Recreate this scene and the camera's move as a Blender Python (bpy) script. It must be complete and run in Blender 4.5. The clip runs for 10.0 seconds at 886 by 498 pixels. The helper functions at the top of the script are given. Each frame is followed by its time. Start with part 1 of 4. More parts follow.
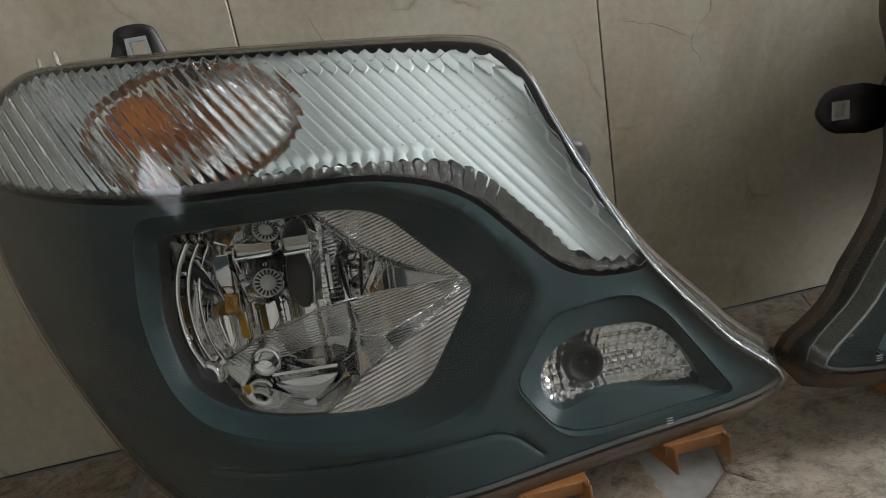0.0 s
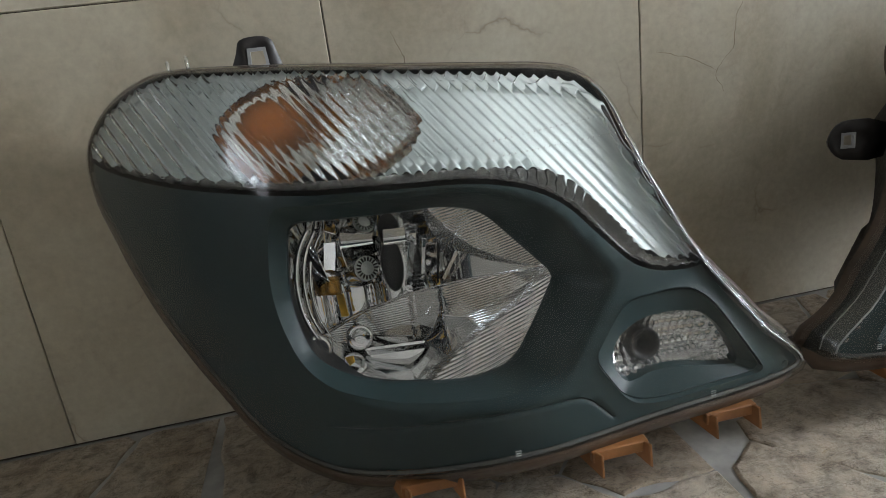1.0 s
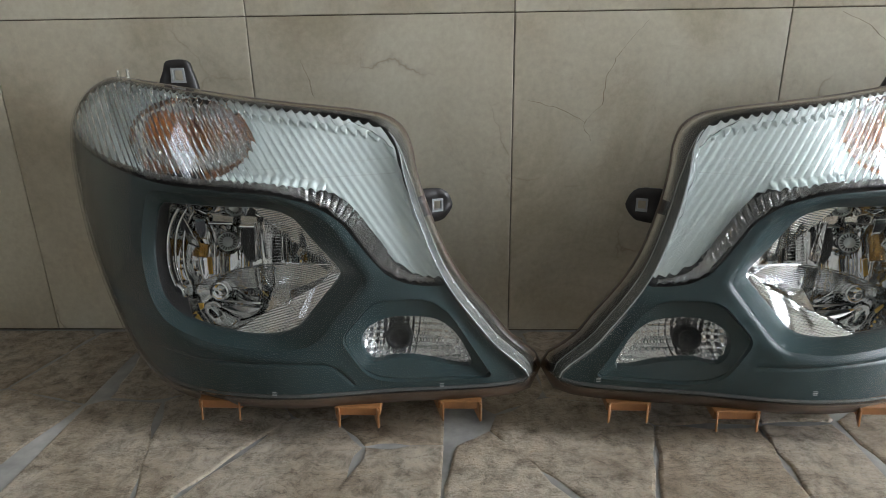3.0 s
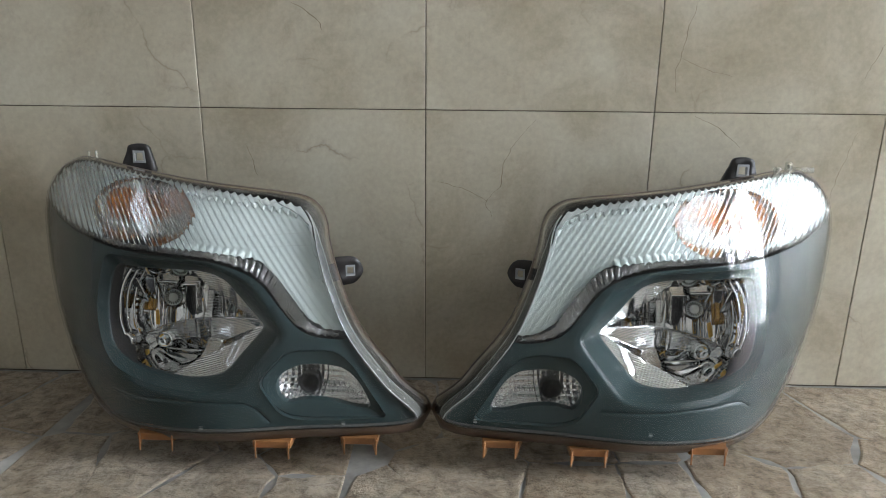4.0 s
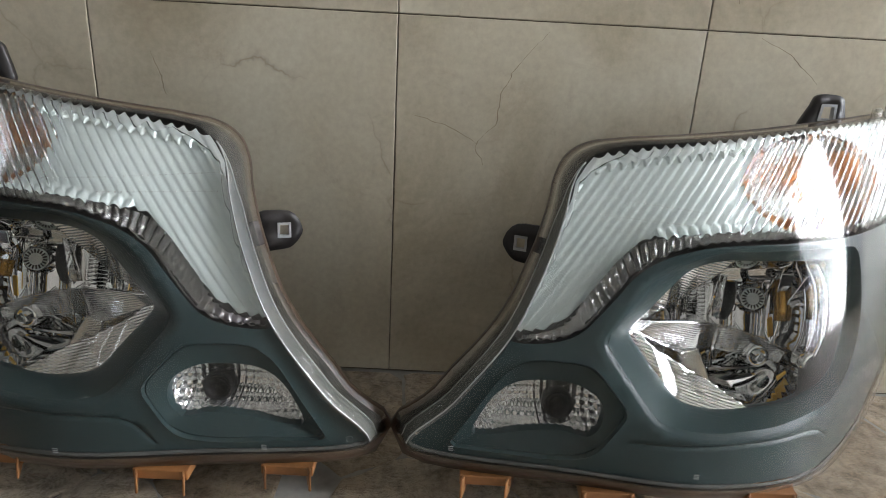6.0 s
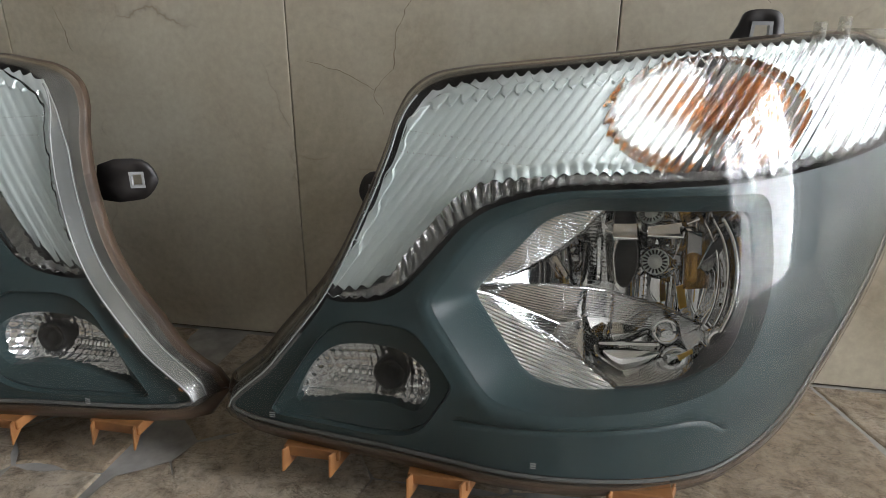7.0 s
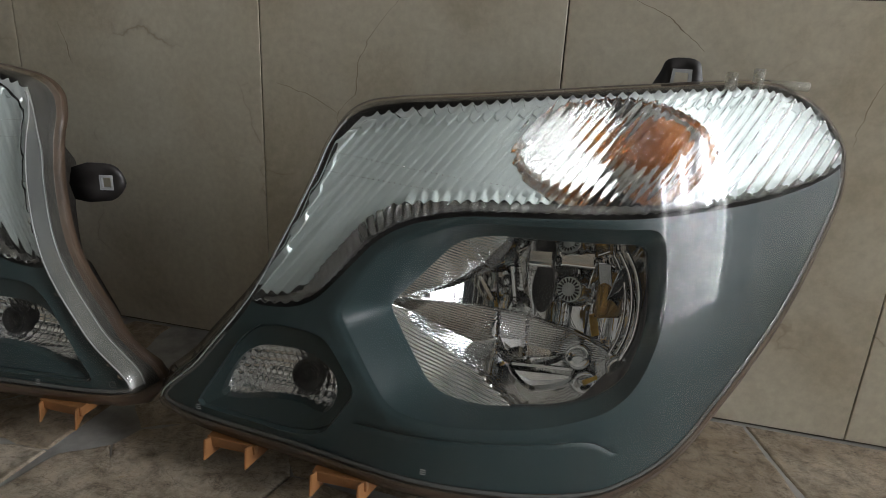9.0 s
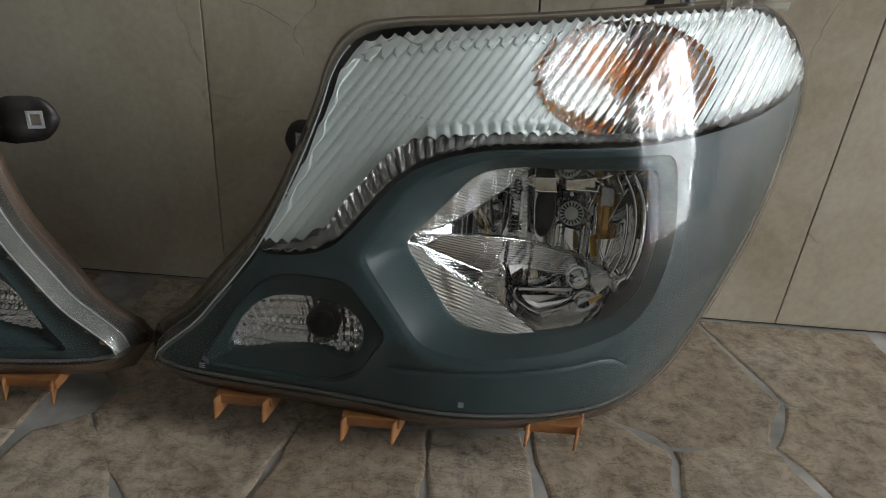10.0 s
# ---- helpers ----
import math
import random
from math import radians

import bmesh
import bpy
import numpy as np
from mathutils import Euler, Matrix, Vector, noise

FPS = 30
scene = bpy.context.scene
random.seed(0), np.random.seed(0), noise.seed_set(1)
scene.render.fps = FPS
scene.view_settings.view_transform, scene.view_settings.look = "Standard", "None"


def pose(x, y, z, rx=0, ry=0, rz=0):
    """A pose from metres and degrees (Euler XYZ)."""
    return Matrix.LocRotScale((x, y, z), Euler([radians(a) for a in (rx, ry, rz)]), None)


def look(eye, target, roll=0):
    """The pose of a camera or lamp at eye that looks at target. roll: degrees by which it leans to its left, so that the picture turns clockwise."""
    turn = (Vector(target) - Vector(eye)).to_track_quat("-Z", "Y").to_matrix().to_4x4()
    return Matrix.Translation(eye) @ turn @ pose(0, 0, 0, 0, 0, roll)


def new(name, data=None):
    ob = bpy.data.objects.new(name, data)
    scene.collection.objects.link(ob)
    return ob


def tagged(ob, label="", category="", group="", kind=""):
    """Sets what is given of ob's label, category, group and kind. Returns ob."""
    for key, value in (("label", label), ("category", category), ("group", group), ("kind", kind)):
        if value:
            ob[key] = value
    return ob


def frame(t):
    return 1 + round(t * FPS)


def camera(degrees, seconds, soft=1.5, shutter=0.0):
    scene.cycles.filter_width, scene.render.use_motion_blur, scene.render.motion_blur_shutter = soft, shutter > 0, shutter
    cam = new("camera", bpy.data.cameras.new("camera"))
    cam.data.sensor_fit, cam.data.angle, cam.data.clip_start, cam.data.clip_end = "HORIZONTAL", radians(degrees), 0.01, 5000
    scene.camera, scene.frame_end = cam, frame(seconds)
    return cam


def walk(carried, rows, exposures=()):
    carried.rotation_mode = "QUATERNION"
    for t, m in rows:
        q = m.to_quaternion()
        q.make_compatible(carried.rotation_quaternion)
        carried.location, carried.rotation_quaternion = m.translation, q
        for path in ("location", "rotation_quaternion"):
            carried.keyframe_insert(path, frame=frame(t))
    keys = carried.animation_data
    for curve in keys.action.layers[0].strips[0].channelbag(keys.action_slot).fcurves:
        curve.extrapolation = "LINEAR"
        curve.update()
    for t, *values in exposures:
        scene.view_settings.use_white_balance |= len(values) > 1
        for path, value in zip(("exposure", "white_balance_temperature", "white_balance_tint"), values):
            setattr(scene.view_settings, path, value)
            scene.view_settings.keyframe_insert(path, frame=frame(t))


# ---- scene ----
cam = camera(70.5, 10.0, soft=0.5)
PATH = [
    (0, (-0.227, -0.543, 0.291), (-0.019, 1.359, -0.293), -10.2),
    (0.5, (-0.301, -0.544, 0.299), (0.054, 1.33, -0.303), -8.0),
    (1, (-0.322, -0.592, 0.316), (0.004, 1.291, -0.274), -7.1),
    (1.5, (-0.323, -0.618, 0.298), (-0.033, 1.268, -0.3), -5.6),
    (2, (-0.286, -0.627, 0.308), (-0.052, 1.266, -0.294), -6.6),
    (2.5, (-0.172, -0.657, 0.326), (-0.148, 1.246, -0.287), -2.4),
    (3, (-0.055, -0.739, 0.374), (-0.127, 1.145, -0.294), -0.9),
    (3.2, (0.014, -0.755, 0.391), (-0.155, 1.133, -0.247), -2.5),
    (4.3, (0.048, -0.861, 0.431), (0.031, 1.072, -0.082), 1.2),
    (4.5, (0.051, -0.86, 0.429), (0.024, 1.068, -0.103), 1.2),
    (5, (0.035, -0.803, 0.419), (-0.01, 1.118, -0.137), 3.3),
    (5.2, (0.03, -0.772, 0.409), (0.002, 1.141, -0.174), 7.0),
    (6.3, (0.076, -0.599, 0.365), (0.121, 1.292, -0.283), -1.5),
    (6.5, (0.115, -0.58, 0.369), (0.009, 1.312, -0.269), -9.1),
    (7, (0.255, -0.581, 0.331), (-0.082, 1.266, -0.36), 0.2),
    (7.5, (0.368, -0.597, 0.325), (-0.185, 1.211, -0.329), 5.8),
    (8, (0.389, -0.614, 0.338), (-0.156, 1.215, -0.261), 2.7),
    (8.5, (0.35, -0.611, 0.345), (-0.178, 1.225, -0.247), 2.6),
    (9, (0.342, -0.593, 0.339), (-0.104, 1.255, -0.283), 3.0),
    (9.5, (0.313, -0.57, 0.326), (0.198, 1.296, -0.386), 10.0),
    (9.7, (0.29, -0.58, 0.334), (0.179, 1.256, -0.452), 8.9),
    (10, (0.232, -0.589, 0.351), (0.234, 1.203, -0.538), 4.6),
]
walk(cam, [(t, look(eye, target, roll)) for t, eye, target, roll in PATH],
     exposures=[(0, 0.56, 6350, 11), (2, 0.68, 6050, 10), (3, 0.68, 6100, 10), (4.5, 0.7, 6000, 10), (5, 0.66, 6050, 10), (6.5, 0.58, 6400, 13), (7, 0.4, 6400, 13),
                (7.5, 0.1, 6550, 13), (8, -0.13, 6500, 13), (8.5, -0.28, 6450, 12), (9, -0.28, 6450, 12), (9.5, -0.35, 6450, 12), (10, -0.2, 6400, 11)])

# ---- world and light ----
world = bpy.data.worlds.new("world")
scene.world = world
world.use_nodes = True
wn = world.node_tree.nodes
sky = wn.new("ShaderNodeTexSky")
sky.sky_type, sky.sun_disc = "NISHITA", False
sky.sun_elevation, sky.sun_rotation = radians(40), radians(120)
wn["Background"].inputs["Strength"].default_value = 0.12
world.node_tree.links.new(sky.outputs[0], wn["Background"].inputs["Color"])


def area_lamp(name, eye, target, width, height, power, colour):
    data = bpy.data.lights.new(name, "AREA")
    data.shape, data.size, data.size_y, data.energy, data.color = "RECTANGLE", width, height, power, colour
    ob = new(name, data)
    ob.matrix_world = look(eye, target)
    return ob


# daylight that enters by the tall barred window in the east wall
area_lamp("window_daylight", (3.23, -0.85, 1.1), (0.0, -0.85, 1.1), 1.0, 2.15, 385, (0.95, 0.98, 1.0))
# and the dim daylight of the window in the west wall
area_lamp("west_daylight", (-3.03, -0.95, 1.82), (0.0, -0.95, 1.82), 0.64, 0.5, 3.2, (0.95, 0.98, 1.0))
scene.view_settings.exposure = 0.0


# ---- materials ----
def material(name):
    m = bpy.data.materials.new(name)
    m.use_nodes = True
    return m, m.node_tree.nodes, m.node_tree.links, m.node_tree.nodes["Principled BSDF"]


def ramp(nodes, links, source, stops):
    r = nodes.new("ShaderNodeValToRGB")
    els = r.color_ramp.elements
    while len(els) < len(stops):
        els.new(0.5)
    for e, (p, c) in zip(els, stops):
        e.position, e.color = p, (*c, 1) if len(c) == 3 else c
    links.new(source, r.inputs[0])
    return r


def texture(nodes, links, kind, scale, coords, detail=4.0, rough=0.6, distort=0.0):
    t = nodes.new(kind)
    t.inputs["Scale"].default_value = scale
    if "Detail" in t.inputs:
        t.inputs["Detail"].default_value, t.inputs["Roughness"].default_value = detail, rough
    if "Distortion" in t.inputs:
        t.inputs["Distortion"].default_value = distort
    links.new(coords, t.inputs["Vector"])
    return t


def mixed(nodes, links, kind, fac, a, b):
    m = nodes.new("ShaderNodeMix")
    m.data_type, m.blend_type = "RGBA", kind
    for socket, value in (("Factor", fac), (6, a), (7, b)):
        s = m.inputs[socket] if isinstance(socket, int) else m.inputs[0]
        if isinstance(value, (int, float)):
            s.default_value = value
        elif isinstance(value, tuple):
            s.default_value = (*value, 1)
        else:
            links.new(value, s)
    return m.outputs[2]


def bump(nodes, links, height, strength, distance, onto):
    b = nodes.new("ShaderNodeBump")
    b.inputs["Strength"].default_value, b.inputs["Distance"].default_value = strength, distance
    links.new(height, b.inputs["Height"])
    links.new(b.outputs[0], onto.inputs["Normal"])
    return b


def plain(name, colour, rough, metal=0.0, grain=0.15, scale=60.0, relief=0.0002, spec=0.5, coat=0.0):
    """A solid stuff with slight variation of tone, gloss and surface at two scales."""
    m, n, l, p = material(name)
    c = n.new("ShaderNodeTexCoord").outputs["Object"]
    fine = texture(n, l, "ShaderNodeTexNoise", scale * 6, c)
    wide = texture(n, l, "ShaderNodeTexNoise", scale * 0.4, c)
    dark = tuple(v * (1 - grain) for v in colour)
    lite = tuple(min(1, v * (1 + grain)) for v in colour)
    r = ramp(n, l, wide.outputs[0], ((0.3, dark), (0.7, lite)))
    l.new(mixed(n, l, "OVERLAY", 0.15 if relief else 0.0, r.outputs[0], fine.outputs[0]), p.inputs["Base Color"])
    rr = ramp(n, l, (fine if relief else wide).outputs[0], ((0.3, (rough * 0.85,) * 3), (0.7, (min(1, rough * 1.2),) * 3)))
    l.new(rr.outputs[0], p.inputs["Roughness"])
    p.inputs["Metallic"].default_value = metal
    p.inputs["Specular IOR Level"].default_value = spec
    p.inputs["Coat Weight"].default_value = coat
    if relief:
        bump(n, l, fine.outputs[0], 0.3, relief, p)
    return m


def clear_plastic(name, tint=(1, 1, 1), gloss=0.022, haze=0.012):
    """Thin clear plastic: light goes straight through, the skin mirrors by Fresnel, dust leaves a faint haze."""
    m, n, l, p = material(name)
    n.remove(p)
    out = n["Material Output"]
    clear, shine, dust = n.new("ShaderNodeBsdfTransparent"), n.new("ShaderNodeBsdfGlossy"), n.new("ShaderNodeBsdfDiffuse")
    clear.inputs[0].default_value = (*tint, 1)
    shine.inputs["Roughness"].default_value = gloss
    dust.inputs[0].default_value = (0.6, 0.58, 0.52, 1)
    fres = n.new("ShaderNodeLayerWeight")
    fres.inputs[0].default_value = 0.5
    power = n.new("ShaderNodeMath")
    power.operation, power.inputs[1].default_value = "POWER", 4.5
    l.new(fres.outputs["Facing"], power.inputs[0])
    gloss_fac = n.new("ShaderNodeMath")
    gloss_fac.operation, gloss_fac.use_clamp = "MULTIPLY_ADD", True
    gloss_fac.inputs[1].default_value, gloss_fac.inputs[2].default_value = 0.9, 0.009
    l.new(power.outputs[0], gloss_fac.inputs[0])
    c = n.new("ShaderNodeTexCoord").outputs["Object"]
    noise_t = texture(n, l, "ShaderNodeTexNoise", 40, c, 6, 0.7)
    amount = ramp(n, l, noise_t.outputs[0], ((0.35, (haze * 0.3,) * 3), (0.75, (haze * 1.6,) * 3)))
    a, b = n.new("ShaderNodeMixShader"), n.new("ShaderNodeMixShader")
    l.new(amount.outputs[0], a.inputs[0])
    l.new(clear.outputs[0], a.inputs[1])
    l.new(dust.outputs[0], a.inputs[2])
    l.new(gloss_fac.outputs[0], b.inputs[0])
    l.new(a.outputs[0], b.inputs[1])
    l.new(shine.outputs[0], b.inputs[2])
    l.new(b.outputs[0], out.inputs[0])
    return m


def glass(name, colour, rough=0.02, ior=1.5):
    m, n, l, p = material(name)
    p.inputs["Base Color"].default_value = (*colour, 1)
    p.inputs["Transmission Weight"].default_value = 1
    p.inputs["Roughness"].default_value, p.inputs["IOR"].default_value = rough, ior
    return m


def marble():
    m, n, l, p = material("beige_marble_tile")
    geo = n.new("ShaderNodeNewGeometry").outputs["Position"]
    info = n.new("ShaderNodeObjectInfo").outputs["Random"]
    shift = n.new("ShaderNodeVectorMath")
    shift.operation = "MULTIPLY_ADD"
    comb = n.new("ShaderNodeCombineXYZ")
    for i in range(3):
        l.new(info, comb.inputs[i])
    l.new(comb.outputs[0], shift.inputs[0])
    shift.inputs[1].default_value = (37, 11, 23)
    l.new(geo, shift.inputs[2])
    c = shift.outputs[0]
    cloud = texture(n, l, "ShaderNodeTexNoise", 5, c, 6, 0.6, 0.6)
    fine = texture(n, l, "ShaderNodeTexNoise", 140, c, 4, 0.6)
    base = ramp(n, l, cloud.outputs[0], ((0.33, (0.375, 0.322, 0.228)), (0.5, (0.51, 0.46, 0.352)), (0.68, (0.60, 0.558, 0.445))))
    warp = texture(n, l, "ShaderNodeTexNoise", 9, c, 5, 0.5)
    bent = n.new("ShaderNodeVectorMath")
    bent.operation = "MULTIPLY_ADD"
    l.new(warp.outputs["Color"], bent.inputs[0])
    bent.inputs[1].default_value = (0.13, 0.13, 0.13)
    l.new(c, bent.inputs[2])
    cell = n.new("ShaderNodeTexVoronoi")
    cell.feature = "DISTANCE_TO_EDGE"
    cell.inputs["Scale"].default_value = 4.2
    l.new(bent.outputs[0], cell.inputs["Vector"])
    vein = ramp(n, l, cell.outputs["Distance"], ((0.0, (1, 1, 1)), (0.0035, (0.5, 0.5, 0.5)), (0.012, (0.12, 0.12, 0.12)), (0.03, (0, 0, 0))))
    where = ramp(n, l, texture(n, l, "ShaderNodeTexNoise", 9, c, 2).outputs[0], ((0.53, (0, 0, 0)), (0.66, (0.7, 0.7, 0.7))))
    amount = mixed(n, l, "MULTIPLY", 1.0, vein.outputs[0], where.outputs[0])
    tone = mixed(n, l, "MIX", amount, base.outputs[0], (0.28, 0.21, 0.14))
    blot = ramp(n, l, texture(n, l, "ShaderNodeTexNoise", 14, c, 7, 0.75, 0.8).outputs[0], ((0.54, (0, 0, 0)), (0.76, (0.5, 0.5, 0.5))))
    tone = mixed(n, l, "MIX", blot.outputs[0], tone, (0.36, 0.28, 0.2))
    l.new(mixed(n, l, "OVERLAY", 0.22, tone, fine.outputs[0]), p.inputs["Base Color"])
    rr = ramp(n, l, cloud.outputs[0], ((0.3, (0.3,) * 3), (0.7, (0.42,) * 3)))
    l.new(rr.outputs[0], p.inputs["Roughness"])
    bump(n, l, fine.outputs[0], 0.1, 0.0002, p)
    return m


def stone():
    m, n, l, p = material("grey_paving_stone")
    geo = n.new("ShaderNodeNewGeometry").outputs["Position"]
    info = n.new("ShaderNodeObjectInfo").outputs["Random"]
    cloud = texture(n, l, "ShaderNodeTexNoise", 11, geo, 9, 0.7, 0.7)
    mid = texture(n, l, "ShaderNodeTexNoise", 55, geo, 8, 0.75, 0.4)
    fine = texture(n, l, "ShaderNodeTexNoise", 240, geo, 6, 0.75)
    base = ramp(n, l, cloud.outputs[0], ((0.28, (0.23, 0.178, 0.125)), (0.44, (0.42, 0.348, 0.262)), (0.6, (0.52, 0.455, 0.365)), (0.75, (0.66, 0.60, 0.515))))
    tint = ramp(n, l, info, ((0.0, (0.56, 0.50, 0.43)), (0.35, (0.84, 0.78, 0.70)), (0.7, (0.95, 0.93, 0.90)), (1.0, (1.0, 0.99, 0.97))))
    tone = mixed(n, l, "MULTIPLY", 1.0, base.outputs[0], tint.outputs[0])
    speck = ramp(n, l, mid.outputs[0], ((0.34, (0.16, 0.15, 0.13)), (0.52, (0.5, 0.5, 0.5)), (0.7, (0.66, 0.65, 0.63))))
    tone = mixed(n, l, "OVERLAY", 0.85, tone, speck.outputs[0])
    pit = ramp(n, l, fine.outputs[0], ((0.3, (0.3, 0.28, 0.25)), (0.44, (1, 1, 1))))
    tone = mixed(n, l, "MULTIPLY", 0.8, tone, pit.outputs[0])
    rr = ramp(n, l, mid.outputs[0], ((0.3, (0.55,) * 3), (0.7, (0.24,) * 3)))
    l.new(rr.outputs[0], p.inputs["Roughness"])
    both = mixed(n, l, "MIX", 0.4, mid.outputs[0], fine.outputs[0])
    turn = n.new("ShaderNodeMapping")
    turn.inputs["Rotation"].default_value = (0, 0, 0.5)
    turn.inputs["Scale"].default_value = (1.0, 2.6, 1.0)
    l.new(geo, turn.inputs["Vector"])
    riven = texture(n, l, "ShaderNodeTexNoise", 16, turn.outputs[0], 9, 0.66, 0.5)
    bump(n, l, mixed(n, l, "MIX", 0.45, riven.outputs[0], both), 1.0, 0.012, p)
    crack = ramp(n, l, riven.outputs[0], ((0.487, (1, 1, 1)), (0.5, (0.4, 0.37, 0.33)), (0.509, (1, 1, 1))))
    l.new(mixed(n, l, "MULTIPLY", 0.8, tone, crack.outputs[0]), p.inputs["Base Color"])
    return m


MARBLE, STONE = marble(), stone()
VEIN = plain("brown_marble_vein", (0.25, 0.2, 0.14), 0.5, grain=0.3, scale=120)
GROUT = plain("dark_wall_grout", (0.14, 0.115, 0.085), 0.9, scale=90)
MORTAR = plain("grey_floor_mortar", (0.33, 0.32, 0.297), 0.6, grain=0.45, scale=40)
PLASTER = plain("dull_plaster", (0.19, 0.18, 0.16), 0.9, scale=8)
CEILING = plain("pale_ceiling_paint", (0.4, 0.39, 0.37), 0.9, scale=8)
WHITE = plain("white_paint", (0.75, 0.75, 0.73), 0.6, scale=8)
IRON = plain("dark_iron", (0.05, 0.05, 0.05), 0.5, scale=30)
BEZEL = plain("slate_grey_plastic", (0.0255, 0.0440, 0.0455), 0.36, grain=0.08, scale=30, relief=0, spec=0.2)
HOUSING = plain("black_housing_plastic", (0.025, 0.023, 0.021), 0.55, grain=0.4, scale=40)
SEAL = plain("brown_sealing_flange", (0.072, 0.047, 0.031), 0.35, grain=0.45, scale=45)
RIM = plain("grey_clear_rim", (0.085, 0.09, 0.087), 0.2, grain=0.15)
AMBER_CLIP = plain("orange_brown_plastic", (0.29, 0.128, 0.045), 0.4, grain=0.4, scale=50)
TAB = plain("black_tab_plastic", (0.026, 0.023, 0.022), 0.45, scale=60)
LENS = clear_plastic("clear_lens_plastic")
FLUTE = glass("fluted_clear_plastic", (0.97, 1.0, 0.99), 0.06, 1.45)
SILVER = plain("satin_silver_reflector", (0.56, 0.60, 0.585), 0.34, 0.35, grain=0.04, scale=20, relief=0, spec=0.3)
CHROME = plain("mirror_chrome", (0.82, 0.83, 0.83), 0.05, 1.0, grain=0.03, scale=20, relief=0)
AMBER = glass("amber_bulb_glass", (0.70, 0.20, 0.012), 0.12)
AMBER.node_tree.nodes["Principled BSDF"].inputs["Transmission Weight"].default_value = 0.7
PRISM = plain("smoky_prism_mirror", (0.24, 0.23, 0.22), 0.12, 0.9, grain=0.2, scale=40, relief=0)
YELLOW = plain("yellow_sticker", (0.62, 0.36, 0.04), 0.5)
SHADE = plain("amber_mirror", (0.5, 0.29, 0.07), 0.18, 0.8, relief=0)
BOWL = plain("bright_signal_bowl", (0.86, 0.86, 0.84), 0.07, 1.0, grain=0.03, scale=20, relief=0)
nodes, links = BOWL.node_tree.nodes, BOWL.node_tree.links
dimple = nodes.new("ShaderNodeTexVoronoi")
dimple.feature = "SMOOTH_F1"
dimple.inputs["Scale"].default_value, dimple.inputs["Randomness"].default_value = 215, 0.12
links.new(nodes.new("ShaderNodeTexCoord").outputs["Object"], dimple.inputs["Vector"])
bump(nodes, links, dimple.outputs["Distance"], 0.5, 0.0012, nodes["Principled BSDF"])
HAZY = clear_plastic("hazy_clear_plastic", (0.92, 0.92, 0.88), 0.1, 0.35)
MILKY = clear_plastic("milky_clear_plastic", (0.95, 0.95, 0.92), 0.06, 0.11)
STRIP = plain("grey_side_strip", (0.08, 0.086, 0.082), 0.24, 0.0, grain=0.05)
BRIGHT = plain("satin_day_lamp_chrome", (0.88, 0.89, 0.89), 0.09, 0.9, grain=0.03, scale=20, relief=0)
# pale colour for the painted lens edge highlight and the moulded tick marks
GLINT_AND_TICK = plain("edge_highlight_and_tick", (0.42, 0.44, 0.43), 0.12, 0.3, grain=0.2, scale=60, relief=0)
BULB = glass("clear_bulb_glass", (0.95, 0.97, 0.97), 0.02)
PALE = plain("pale_grey_plastic", (0.42, 0.43, 0.44), 0.5)
DARK = plain("black_matt", (0.012, 0.012, 0.013), 0.5)


# ---- building helpers ----
def part(name, bm, mat, parent, label="", smooth=True, crisp=None):
    """Links a bmesh as one mesh object. crisp: edges that turn by more degrees than that stay sharp."""
    me = bpy.data.meshes.new(name)
    if crisp is not None:
        for e in bm.edges:
            if len(e.link_faces) == 2 and e.calc_face_angle(0.0) > radians(crisp):
                e.smooth = False
    if smooth:
        for f in bm.faces:
            f.smooth = True
    bm.to_mesh(me)
    bm.free()
    me.materials.append(mat)
    ob = new(name, me)
    ob.parent = parent
    if label:
        ob["label"] = label
    return ob


def box_into(bm, lo, hi, turn=None):
    m = Matrix.Translation([(a + b) / 2 for a, b in zip(lo, hi)])
    if turn is not None:
        m = m @ turn
    return bmesh.ops.create_cube(bm, size=1, matrix=m @ Matrix.Diagonal((*[b - a for a, b in zip(lo, hi)], 1)))["verts"]


def structure(name, boxes, mat, bevel=0.0):
    bm = bmesh.new()
    for lo, hi in boxes:
        box_into(bm, lo, hi)
    if bevel:
        bmesh.ops.bevel(bm, geom=bm.edges[:], offset=bevel, segments=1, affect="EDGES")
    ob = part(name, bm, mat, None, smooth=False)
    return tagged(ob, kind="structure")


def lerp_table(table, x):
    for (a, b), (c, d) in zip(table[:-1], table[1:]):
        if x <= c:
            return b + (d - b) * max(0.0, (x - a) / (c - a))
    return table[-1][1]


def rounded(points, steps=6, closed=True):
    """A smooth curve through the points (Catmull-Rom)."""
    n, out = len(points), []
    for i in range(n if closed else n - 1):
        q = [np.array(points[(i + k) % n] if closed else points[min(max(i + k, 0), n - 1)]) for k in (-1, 0, 1, 2)]
        for s in range(steps):
            t = s / steps
            out.append(tuple(0.5 * (2 * q[1] + (q[2] - q[0]) * t + (2 * q[0] - 5 * q[1] + 4 * q[2] - q[3]) * t * t + (3 * q[1] - q[0] - 3 * q[2] + q[3]) * t ** 3)))
    if not closed:
        out.append(tuple(points[-1]))
    return out


